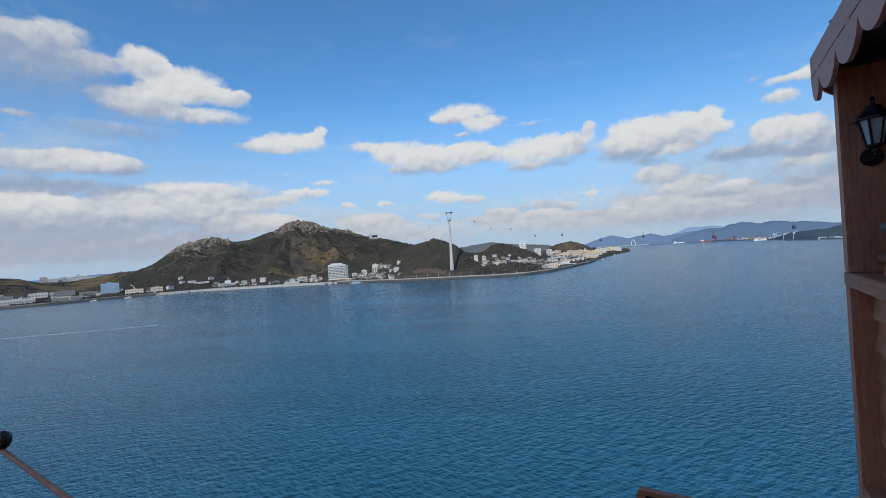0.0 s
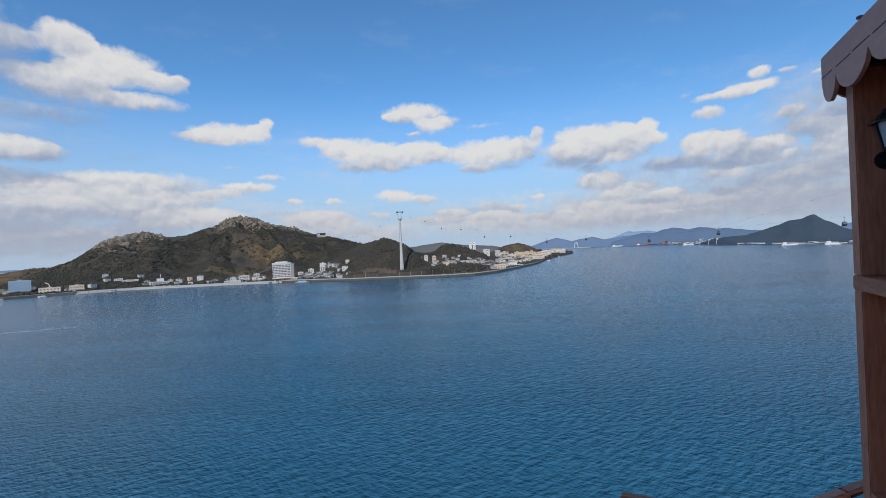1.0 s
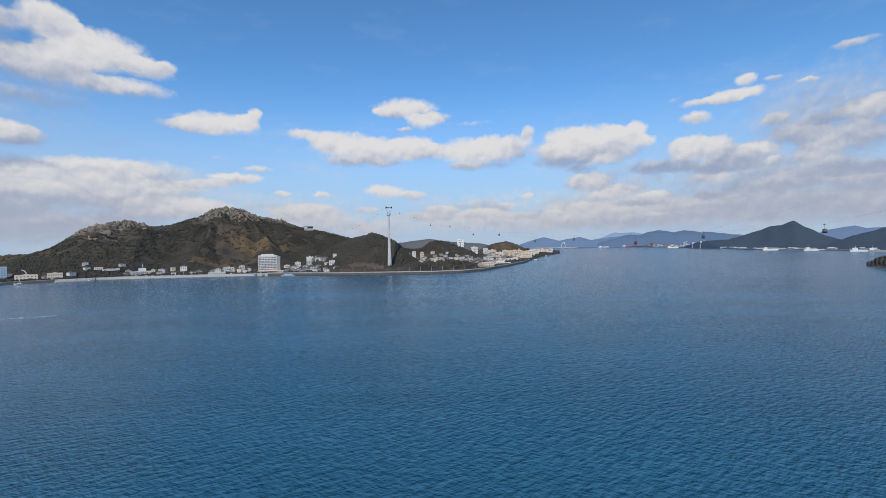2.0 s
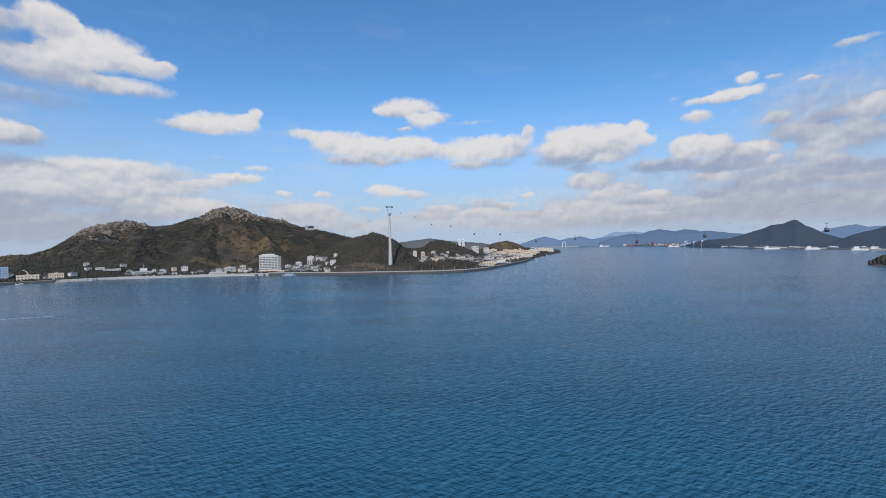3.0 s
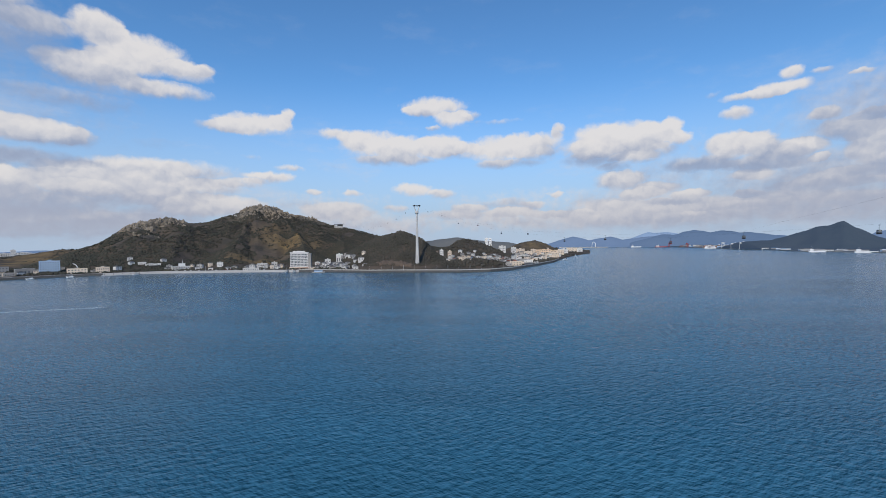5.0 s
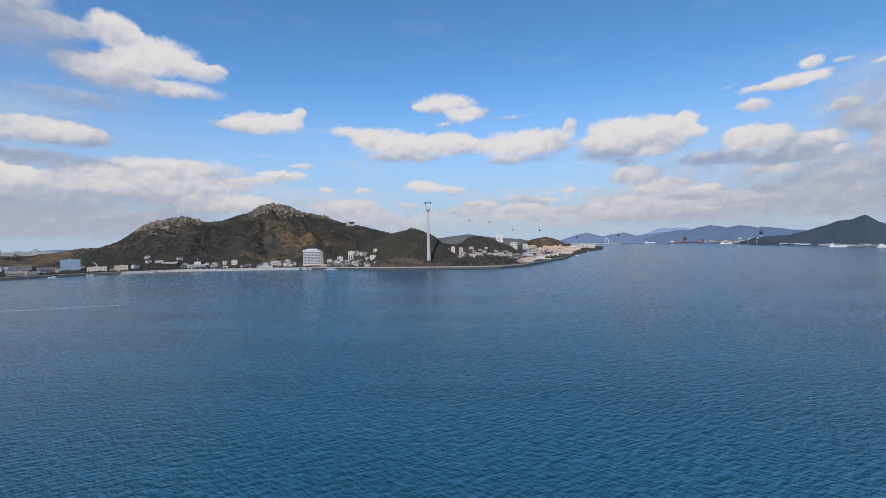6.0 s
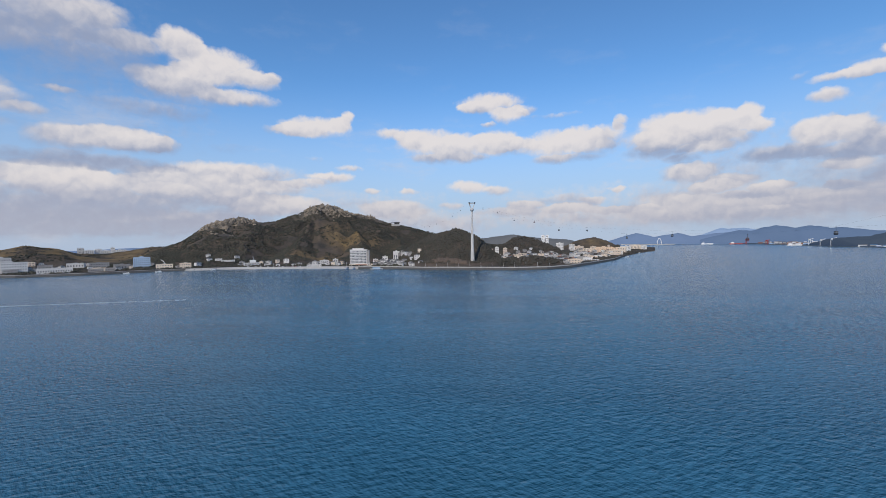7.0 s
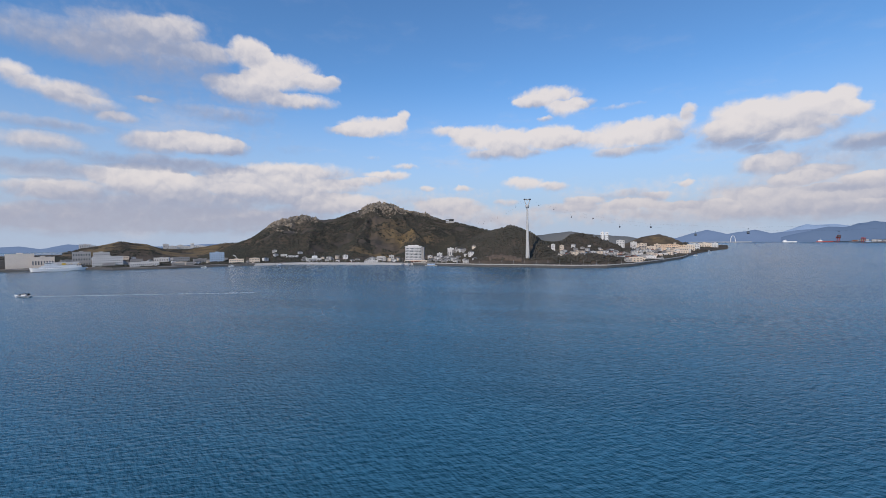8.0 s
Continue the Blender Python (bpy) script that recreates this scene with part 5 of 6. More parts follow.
def harbour():
    def dock_extra(e, w, depth, h):
        for k in range(6):
            part("column", box(-w / 2 + 1 + k * 3.2, -w / 2 + 2 + k * 3.2, -depth / 2 - 7, -depth / 2 - 6, 0, 8.5), SHIPWHITE, e)
        part("terrace_roof", box(-w / 2, -w / 2 + 19, -depth / 2 - 8, -depth / 2 - 0.02, 8.5, 9.3), SHIPWHITE, e)
        part("upper_hall", box(-w * 0.1, w * 0.25, -depth * 0.3, depth * 0.4, h + 1.2, h + 8), SHIPWHITE, e)
        part("mast", tube((w * 0.1, 0, h + 9), (w * 0.1, 0, h + 19), 0.5, 0.2, 8), SHIPWHITE, e)

    block("terminal", "white passenger terminal with columns by the quay", -34.0, 1262, 40, 18, 13, 2, 9, WHITE, turn=6, extra=dock_extra)
    block("office_building", "white stepped office block beside the mountain road", -36.6, 1330, 34, 18, 20, 3, 8, WHITE)
    block("office_building", "white low office block at the mountain's foot", -37.6, 1345, 18, 14, 24, 4, 4, WHITE)
    block("shore_building", "pale green-beige shore building with a raised roof", -41.0, 1290, 26, 14, 17, 2, 6, CREAM)
    block("cold_store", "tall pale blue and white industrial block", -45.1, 1380, 37, 22, 33, 5, 8, BLUEWALL)
    block("warehouse", "long low white warehouse by the quay", -52.2, 1330, 62, 22, 15, 1, 14, WHITE)
    block("warehouse", "long low grey warehouse by the quay", -48.6, 1310, 50, 22, 11, 1, 12, GREY)
    block("office_building", "white two-winged office building on the quay", -55.4, 1400, 62, 26, 30, 4, 14, WHITE)
    block("office_building", "white upper wing of the quay offices", -55.9, 1430, 34, 20, 40, 5, 8, WHITE)
    block("ice_plant", "big grey-brown concrete block with vertical fins", -57.5, 1475, 38, 26, 42, 3, 7, GREY)
    block("warehouse", "large white cubic warehouse behind the ship", -62.0, 1500, 52, 34, 40, 0, 0, PALECREAM)
    block("warehouse", "cream lower warehouse behind the ship", -60.4, 1495, 44, 26, 31, 1, 8, PALECREAM)
    block("warehouse", "long pale shed behind the ship", -59.0, 1450, 66, 20, 17, 1, 12, WHITE)
    for b, d, w, dep, top, fl in ((-25.3, 1190, 24, 12, 17, 2), (-23.9, 1175, 14, 10, 20, 2), (-26.6, 1130, 36, 10, 9, 1), (-18.7, 1180, 13, 10, 17, 2), (-17.4, 1210, 15, 10, 23, 2), (-15.9, 1250, 18, 8, 36, 1)):
        block("guest_house", "white flat-roofed guest house near the hotel", b, d, w, dep, top, fl, max(2, int(w / 5)), WHITE, group="guest houses")
    block("warehouse", "pale sheds at the harbour's edge", -64.5, 1520, 60, 24, 18, 1, 12, GREY)
    rs = random.Random(5)
    for k in range(20):
        b = rs.uniform(-64, -42.5)
        d = float(interp(COAST, b)) + rs.uniform(40, 360)
        w = rs.uniform(14, 44)
        g = ground(b, d)
        block("harbour_shed", rs.choice(["grey harbour shed with a flat roof", "pale harbour shed with a flat roof"]), b, d, w, rs.uniform(10, 20), g + rs.uniform(5, 13), rs.choice((1, 2)), max(2, int(w / 6)), rs.choice((WHITE, GREY, GREY, CREAM)), rs.choice((ROOF_GREY, ROOF_GREY, ROOF_BLUE, ROOF_RED)), rs.uniform(-12, 12), group="harbour sheds")
    # far flats behind the low hills
    for b, d, w, top in ((-50.2, 2480, 24, 56), (-49.6, 2480, 40, 46), (-48.8, 2500, 26, 50), (-48.2, 2500, 34, 44), (-47.6, 2480, 16, 57), (-47.0, 2480, 44, 46), (-46.4, 2500, 30, 42), (-57.2, 2330, 40, 60), (-56.6, 2330, 24, 55)):
        block("apartment_block", "distant white apartment slab", b, d, w, 14, top, 6, 5, WHITE, group="distant apartments")


def pier_arch():
    """The white arch and crane arms on the old quay."""
    e = thing("quay_crane", "white curved lifting arm on the quay", "crane", place(-43.2, 1330))
    pts = [Vector((0, 0, 0)), Vector((3.5, 0, 8)), Vector((4.0, 0, 14)), Vector((1.5, 0, 19)), Vector((-4, 0, 22))]
    bm = bmesh.new()
    for a, b in zip(pts, pts[1:]):
        add_tube(bm, a, b, 0.9, 0.8, 8)
    part("arm", bm, SHIPWHITE, e)
    part("base", box(-3, 3, -3, 3, -0.4, 2.2, 0.2), GREY, e)


def town():
    """Small houses, a few patterns repeated with a turn and a place of their own."""
    protos = []
    specs = [(10, 8, 5.6, WHITE, ROOF_GREY, True), (12, 9, 6.5, WHITE, ROOF_GREY, True), (9, 8, 8.5, CREAM, ROOF_GREY, False), (13, 9, 6.0, GREY, ROOF_GREY, False), (11, 8, 5.5, CREAM, ROOF_BLUE, True), (14, 10, 10.5, WHITE, ROOF_GREY, False), (10, 9, 6.0, GREY, ROOF_RED, True), (17, 10, 13.0, CREAM, ROOF_GREY, False)]
    names = ["white house with a grey pitched roof", "larger white house with a dark pitched roof", "cream flat-roofed house of three storeys", "grey flat-roofed house of two storeys", "cream house with a blue pitched roof", "white flat-roofed apartment house", "grey house with a rust-red pitched roof", "cream apartment house of four storeys"]
    for (w, dep, h, wall, roof, pitched), label in zip(specs, names):
        e = thing("house", label, "house", Matrix.Translation((0, 0, -60)), "town houses")
        part("wall", box(-w / 2, w / 2, -dep / 2, dep / 2, -4.0, h), wall, e)
        bm = bmesh.new()
        if pitched:
            prism(bm, [(-w / 2 - 0.5, h + 0.004), (w / 2 + 0.5, h + 0.004), (w / 2 + 0.5, h + 0.3), (0, h + 2.6), (-w / 2 - 0.5, h + 0.3)], -dep / 2 - 0.5, dep / 2 + 0.5)
        else:
            add_box(bm, -w / 2 - 0.3, w / 2 + 0.3, -dep / 2 - 0.3, dep / 2 + 0.3, h + 0.004, h + 0.5)
            add_box(bm, -w * 0.2, w * 0.15, -1.5, dep * 0.3, h + 0.5, h + 2.6)
        part("roof", bm, roof, e)
        floors = max(1, int(h / 3))
        windows(e, -w / 2 + 0.6, w / 2 - 0.6, 0.4, h, max(2, int(w / 4)), floors, -dep / 2, w=1.7, h=1.5, pane=False)
        protos.append(e)
    rs = random.Random(12)
    used = [False] * len(protos)
    zones = [(-26.5, -23.0, 60, 150, 14), (-18.8, -12.5, 45, 230, 46), (-4.0, 5.5, 260, 640, 66), (3.5, 12.0, 130, 620, 58), (7.0, 13.0, 350, 950, 40), (-33, -25, 30, 120, 9), (-48, -35, 45, 170, 15), (-57, -49, 120, 420, 18)]
    spots = []
    for a0, a1, i0, i1, n in zones:
        tries = 0
        count = 0
        while count < n and tries < n * 12:
            tries += 1
            b = rs.uniform(a0, a1)
            d = float(interp(COAST, b)) + rs.uniform(i0, i1)
            p = at(b, d)
            if any((p.x - q[0]) ** 2 + (p.y - q[1]) ** 2 < 17 ** 2 for q in spots):
                continue
            g = ground(b, d)
            if g > 62 or ridge_height(np.array([p.x]), np.array([p.y]), [(KNOLL, 175)])[0][0] > 34:
                continue
            spots.append((p.x, p.y))
            k = rs.choice((0, 0, 1, 2, 2, 3, 3, 4, 5, 5, 6, 7)) if a1 > 2 else rs.choice((0, 0, 1, 1, 3, 3, 3, 2, 5))
            m = Matrix.Translation((p.x, p.y, g)) @ Matrix.Rotation(radians(-b + rs.uniform(-35, 35)), 4, "Z")
            if not used[k]:
                used[k] = True
                protos[k].matrix_world = m
            else:
                copy_thing(protos[k], m)
            count += 1


def cape():
    for b, d, w, dep, top, fl, co, wall, label in (
            (3.8, 2150, 16, 14, 86, 8, 2, SHIPWHITE, "tall white apartment tower"), (4.3, 2150, 14, 14, 84, 8, 2, SHIPWHITE, "tall white apartment tower"),
            (5.9, 2100, 34, 18, 46, 4, 5, WHITE, "white apartment slab in the town"), (7.4, 2120, 26, 18, 38, 4, 4, WHITE, "white apartment slab in the town"), (8.3, 1980, 38, 20, 32, 3, 6, CREAM, "cream office block in the town"),
            (-2.3, 1480, 13, 12, 40, 4, 4, WHITE, "white apartment block on the slope"), (-1.2, 1500, 14, 12, 36, 4, 4, CREAM, "grey apartment block on the slope"), (-3.1, 1460, 12, 12, 34, 3, 3, CREAM, "cream apartment block on the slope"),
            (9.3, 1750, 28, 18, 26, 3, 5, CREAM, "cream waterfront block on the cape"), (10.0, 1760, 22, 18, 33, 4, 4, CREAM, "cream waterfront tower on the cape"), (10.6, 1720, 22, 16, 28, 4, 4, TAN, "tan waterfront block on the cape"),
            (11.3, 1800, 60, 26, 31, 3, 8, TAN, "long tan waterfront hall in sunlight"), (12.3, 1800, 42, 24, 27, 3, 7, TAN, "tan waterfront hall in sunlight"), (12.6, 1660, 40, 22, 22, 2, 7, CREAM, "cream quay warehouse on the cape"),
            (13.3, 1860, 40, 22, 28, 3, 6, CREAM, "cream quay block on the cape"), (13.9, 2000, 36, 20, 30, 3, 6, WHITE, "white quay block on the cape"), (14.9, 2290, 54, 24, 28, 3, 8, CREAM, "cream yellow terminal at the cape's tip"), (15.9, 2380, 26, 20, 26, 3, 4, WHITE, "white terminal at the cape's tip")):
        block("waterfront_building", label, b, d, w, dep, top, fl, co, wall, group="cape waterfront")
    rs = random.Random(31)
    for k in range(16):
        b = rs.uniform(6.5, 13.2)
        d = float(interp(COAST, b)) + rs.uniform(60, 330)
        g = ground(b, d)
        w = rs.uniform(14, 34)
        block("waterfront_building", "low pale block near the promenade", b, d, w, rs.uniform(9, 16), g + rs.uniform(5, 10), rs.choice((1, 2)), max(2, int(w / 6)), rs.choice((WHITE, CREAM, GREY)), group="cape waterfront")
    e = thing("car_park_deck", "long pale parking deck above the shore road", "parking deck", place(9.0, 1165, turn=20))
    part("slab", box(-34, 34, -9, 9, 4.4, 5.4), PROMENADE, e)
    part("parapet", box(-34, 34, -9.2, -8.8, 5.404, 6.4), SHIPWHITE, e)
    for k in range(9):
        part("column", box(-33 + k * 8.1, -32.2 + k * 8.1, -8, -7.2, 0, 4.39), GREY, e)


def ridge_buildings():
    e = thing("cable_station", "grey cable-car station on the mountain ridge", "station", place(-15.9, 1770, z=ground(-15.9, 1770) - 2))
    part("wall", box(-18, 16, -8, 8, 0, 9), GREY, e)
    part("hall", box(-6, 15, -7, 7, 9.004, 15), DARK, e, "dark glazed upper hall")
    part("roof", box(-19, 17, -9, 9, 15.004, 16.2), ROOF_GREY, e)
    part("canopy_leg", box(-17.5, -16.5, -7, -6, 9.004, 15), GREY, e)
    part("canopy_leg", box(-12.5, -11.5, -7, -6, 9.004, 15), GREY, e)
    windows(e, -16, 14, 2, 8, 7, 2, -8)
    m = thing("lookout_mast", "thin pale mast on the crest", "mast", place(-19.3, 1812, inset=2))
    part("pole", tube((0, 0, 0), (0, 0, 17), 0.7, 0.35, 8), PYLON, m)
    part("platform", box(-2.5, 2.5, -2.5, 2.5, 4.5, 5.4), GREY, m)
    m = thing("pavilion", "small pavilion on the mountain shoulder", "pavilion", place(-28.2, 1800, inset=1))
    part("wall", box(-4, 4, -3, 3, 0, 4.2), WHITE, m)
    bm = bmesh.new()
    lathe(bm, [(6.4, 4.21), (6.0, 4.6), (2.5, 6.2), (0.3, 7.2)], 6)
    part("roof", bm, ROOF_GREY, m)


def pylon():
    """The slender cable-car tower on the shore with its flared head."""
    p = at(-5.61, 1000, 5.0)
    e = thing("cable_tower", "tall slender white steel cable-car tower", "cable tower", Matrix.Translation(p) @ Matrix.Rotation(radians(18), 4, "Z"))
    part("plinth", box(-7.5, 7.5, -7.5, 7.5, -2, 2.2, 0.4), GREY, e, "grey concrete plinth")
    part("shaft", lathe(bmesh.new(), [(5.4, 2.2), (4.8, 14), (3.4, 52), (2.5, 95), (2.1, 128), (2.0, 131)], 12), PYLON, e)
    for z, r in ((30, 4.4), (58, 3.45), (86, 2.85), (112, 2.45)):
        part("flange", lathe(bmesh.new(), [(r - 0.3, z - 0.5), (r + 0.18, z - 0.5), (r + 0.18, z + 0.5), (r - 0.3, z + 0.5)], 12), PYLON, e)
    part("collar", lathe(bmesh.new(), [(2.1, 128), (4.6, 131), (4.8, 134), (3.0, 136)], 12), PYLON, e)
    for x in (-1, 1):
        for y in (-1, 1):
            part("head_strut", tube((1.6 * x, 1.4 * y, 134.5), (6.6 * x, 1.6 * y, 147), 0.75, 0.6, 8), PYLON, e)
        part("head_brace", tube((5.4 * x, -1.6, 144), (5.4 * x, 1.6, 144), 0.35, 0.35, 8), PYLON, e)
        part("sheave_beam", box(6.2 * x - 0.8, 6.2 * x + 0.8, -6.5, 6.5, 147.3, 148.8, 0.15), DARK, e, "dark sheave beam")
        for k in range(6):
            part("sheave", lathe(bmesh.new(), [(0.55, -0.15), (0.7, -0.1), (0.6, 0), (0.7, 0.1), (0.55, 0.15)], 10), DARK, e).matrix_local = Matrix.Translation((6.2 * x, -5 + k * 2, 149.5)) @ Matrix.Rotation(radians(90), 4, "Y")
    part("crosshead", box(-8.4, 8.4, -1.2, 1.2, 146.8, 148.4, 0.2), PYLON, e)
    part("service_platform", box(-8.8, 8.8, -2.4, 2.4, 148.85, 149.25), DARK, e)
    part("ladder", box(-0.35, 0.35, -5.6, -5.45, 3, 16), DARK, e)


def gondola(name_label, paint):
    e = thing("gondola", name_label, "gondola", Matrix.Translation((0, 0, -80)), "cable-car gondolas")
    body = lathe(bmesh.new(), [(0.72, -2.3), (0.95, -2.15), (1.02, -1.8), (1.02, -1.45)], 12)
    part("cabin_base", body, paint, e)
    glass = lathe(bmesh.new(), [(1.0, -1.448), (0.95, -0.6)], 12)
    part("cabin_glass", glass, GLASS_FAR, e)
    part("cabin_roof", lathe(bmesh.new(), [(1.0, -0.598), (0.94, -0.4), (0.5, -0.2), (0.12, -0.15)], 12), paint, e)
    part("hanger", tube((0, 0, -0.2), (0, 0, 1.9), 0.06, 0.05, 8), DARK, e)
    part("grip", box(-0.5, 0.5, -0.18, 0.18, 1.85, 2.1, 0.03), DARK, e)
    for piece in e.children:                                  # a small cabin for eight
        for v in piece.data.vertices:
            v.co *= 0.82
    return e


def cable_cars():
    # (distance along the line from the tower, height), cabin centre
    down = [(117, 129.9, 0), (230, 114.4, 1), (331, 95.2, 0), (423, 88.6, 1), (506, 75.4, 0), (576, 73.0, 1), (647, 65.2, 0), (704, 66.1, 1), (767, 63.1, 0), (814, 65.6, 1), (868, 66.7, 0)]
    up = [(71, 140.7, 0), (132, 128.5, 1), (207, 120.1, 0), (266, 114.7, 1), (336, 110.6, 0), (388, 110.7, 1)]
    foot, ahead, back = Vector((-98, 995, 0)), Vector((0.295, -0.955, 0)), Vector((-0.481, 0.877, 0))
    red, dark = gondola("dark red cable-car cabin hanging from its cable", GONDOLA_RED), gondola("dark grey cable-car cabin hanging from its cable", GONDOLA_DARK)
    free = {0: dark, 1: red}
    n = 0
    for rows, way in ((down, ahead), (up, back)):
        heading = math.atan2(way.y, way.x)
        run = {0: [], 1: []}
        for s, z, lane in rows:
            p = foot + way * s + Vector((0, 0, z + 1.4))
            run[lane].append((s, p + Vector((0, 0, 2.0))))
            kind = 1 if n % 5 == 3 else 0
            m = Matrix.Translation(p) @ Matrix.Rotation(heading, 4, "Z")
            if kind in free:
                free.pop(kind).matrix_world = m
            else:
                copy_thing(red if kind else dark, m)
            n += 1
        for lane, pts in run.items():
            off = Vector((0.955, 0.295, 0)) * (6.2 if lane else -6.2)
            start = foot + off + Vector((0, 0, 154.6))
            line = [start] + [p for _, p in sorted(pts, key=lambda q: q[0])]
            line.append(line[-1] + way * (60 if way is ahead else 420) + Vector((0, 0, 12 if way is ahead else 34)))
            cu = bpy.data.curves.new("haul_rope", "CURVE")
            cu.dimensions = "3D"
            cu.bevel_depth = 0.012
            sp = cu.splines.new("POLY")
            sp.points.add(len(line) - 1)
            for k, q in enumerate(line):
                sp.points[k].co = (*q, 1)
            cu.materials.append(DARK)
            tagged(new("haul_rope", cu), "thin dark steel cable of the cable car", "cable")


def ship():
    e = thing("moored_ship", "white moored training ship with yellow crane and low decks", "ship", Matrix.Translation(at(-59.2, 1362, 0)) @ Matrix.Rotation(radians(59.2 + 3), 4, "Z"))
    L = 104
    bm = bmesh.new()
    outline = []
    for k in range(25):
        t = k / 24
        x = -L / 2 + L * t
        half = 8.0 * min(1, (1 - abs(2 * t - 1) ** 4)) ** 0.6 + 0.3
        outline.append((x, half, 7.0 + 2.8 * max(0, 0.25 - t) * 4))
    up = [bm.verts.new((x, -h, z)) for x, h, z in outline] + [bm.verts.new((x, h, z)) for x, h, z in outline[::-1]]
    lo = [bm.verts.new((x * 0.95, -h * 0.85, -1.5)) for x, h, z in outline] + [bm.verts.new((x * 0.95, h * 0.85, -1.5)) for x, h, z in outline[::-1]]
    bm.faces.new(up)
    for k in range(len(up)):
        bm.faces.new((lo[k], lo[(k + 1) % len(lo)], up[(k + 1) % len(up)], up[k]))
    bmesh.ops.recalc_face_normals(bm, faces=bm.faces)
    part("hull", bm, SHIPWHITE, e)
    part("boot_stripe", box(-L * 0.46, L * 0.46, -7.2, 7.2, -0.5, 0.9), HULL, e, "dark band at the waterline")
    part("deckhouse", box(-36, 40, -6.5, 6.5, 7.2, 11), SHIPWHITE, e)
    part("boat_deck", box(-32, 30, -6.2, 6.2, 11.004, 13.6), SHIPWHITE, e)
    for x in (14, 20, 33, 38):
        part("lifeboat_davit", tube((x, -6, 13.6), (x + 1, -7, 17.5), 0.5, 0.4, 6), YELLOW, e, "yellow davit")
    part("bridge_house", box(-26, -4, -6, 6, 13.604, 18), SHIPWHITE, e)
    part("wheelhouse", box(-24, -12, -6.5, 6.5, 18.004, 21), SHIPWHITE, e)
    part("window_band", box(-24.3, -11.7, -6.7, 6.7, 19.0, 20.1), GLASS_FAR, e)
    part("funnel", box(4, 11, -2.4, 2.4, 13.604, 19, 0.4), YELLOW, e, "yellow funnel")
    part("mast", tube((-18, 0, 21), (-18, 0, 31), 0.5, 0.2, 8), SHIPWHITE, e)
    part("derrick", tube((26, 0, 11), (26, 0, 20), 0.8, 0.6, 8), SHIPWHITE, e)
    part("crane_jib", tube((26, 0, 19), (42, 0, 15), 0.5, 0.3, 8), SHIPWHITE, e)
    windows(e, -29, 17, 7.4, 10.8, 16, 1, -6.5, w=1.4, h=1.2)
    windows(e, -25, -5, 13.7, 17.8, 8, 1, -6.0, w=1.4, h=1.2)


def small_boat(name, label, m, L=17.0):
    e = thing(name, label, "boat", m)
    bm = bmesh.new()
    ol = []
    for k in range(13):
        t = k / 12
        ol.append((-L / 2 + L * t, (L * 0.14) * max(0.04, (1 - max(0.0, 0.45 - t) ** 2 / 0.2025)) ** 0.7, 1.5 + 1.3 * max(0, 0.4 - t) * 2.5))
    up = [bm.verts.new((x, -h, z)) for x, h, z in ol] + [bm.verts.new((x, h, z)) for x, h, z in ol[::-1]]
    lo = [bm.verts.new((x * 0.9, -h * 0.7, -0.5)) for x, h, z in ol] + [bm.verts.new((x * 0.9, h * 0.7, -0.5)) for x, h, z in ol[::-1]]
    bm.faces.new(up)
    for k in range(len(up)):
        bm.faces.new((lo[k], lo[(k + 1) % len(lo)], up[(k + 1) % len(up)], up[k]))
    bmesh.ops.recalc_face_normals(bm, faces=bm.faces)
    part("hull", bm, SHIPWHITE, e)
    part("rubbing_strake", box(-L * 0.3, L * 0.48, -L * 0.146, L * 0.146, 0.5, 0.9), HULL, e)
    part("wheelhouse", box(-1.0, 4.2, -1.7, 1.7, 1.55, 4.0, 0.1), SHIPWHITE, e)
    part("window_band", box(-1.1, 3.4, -1.76, 1.76, 2.7, 3.5), GLASS_FAR, e)
    part("cabin_roof", box(-1.4, 4.6, -1.9, 1.9, 4.004, 4.2), HULL, e)
    part("mast", tube((0.5, 0, 4.2), (0.5, 0, 7.5), 0.10, 0.05, 6), DARK, e)
    part("net_hauler", box(-5.4, -3.6, -1.2, 1.2, 1.55, 3.0, 0.1), HULL, e)
    part("stern_gantry", box(6.6, 6.9, -1.9, 1.9, 1.5, 4.0), DARK, e)
    return e


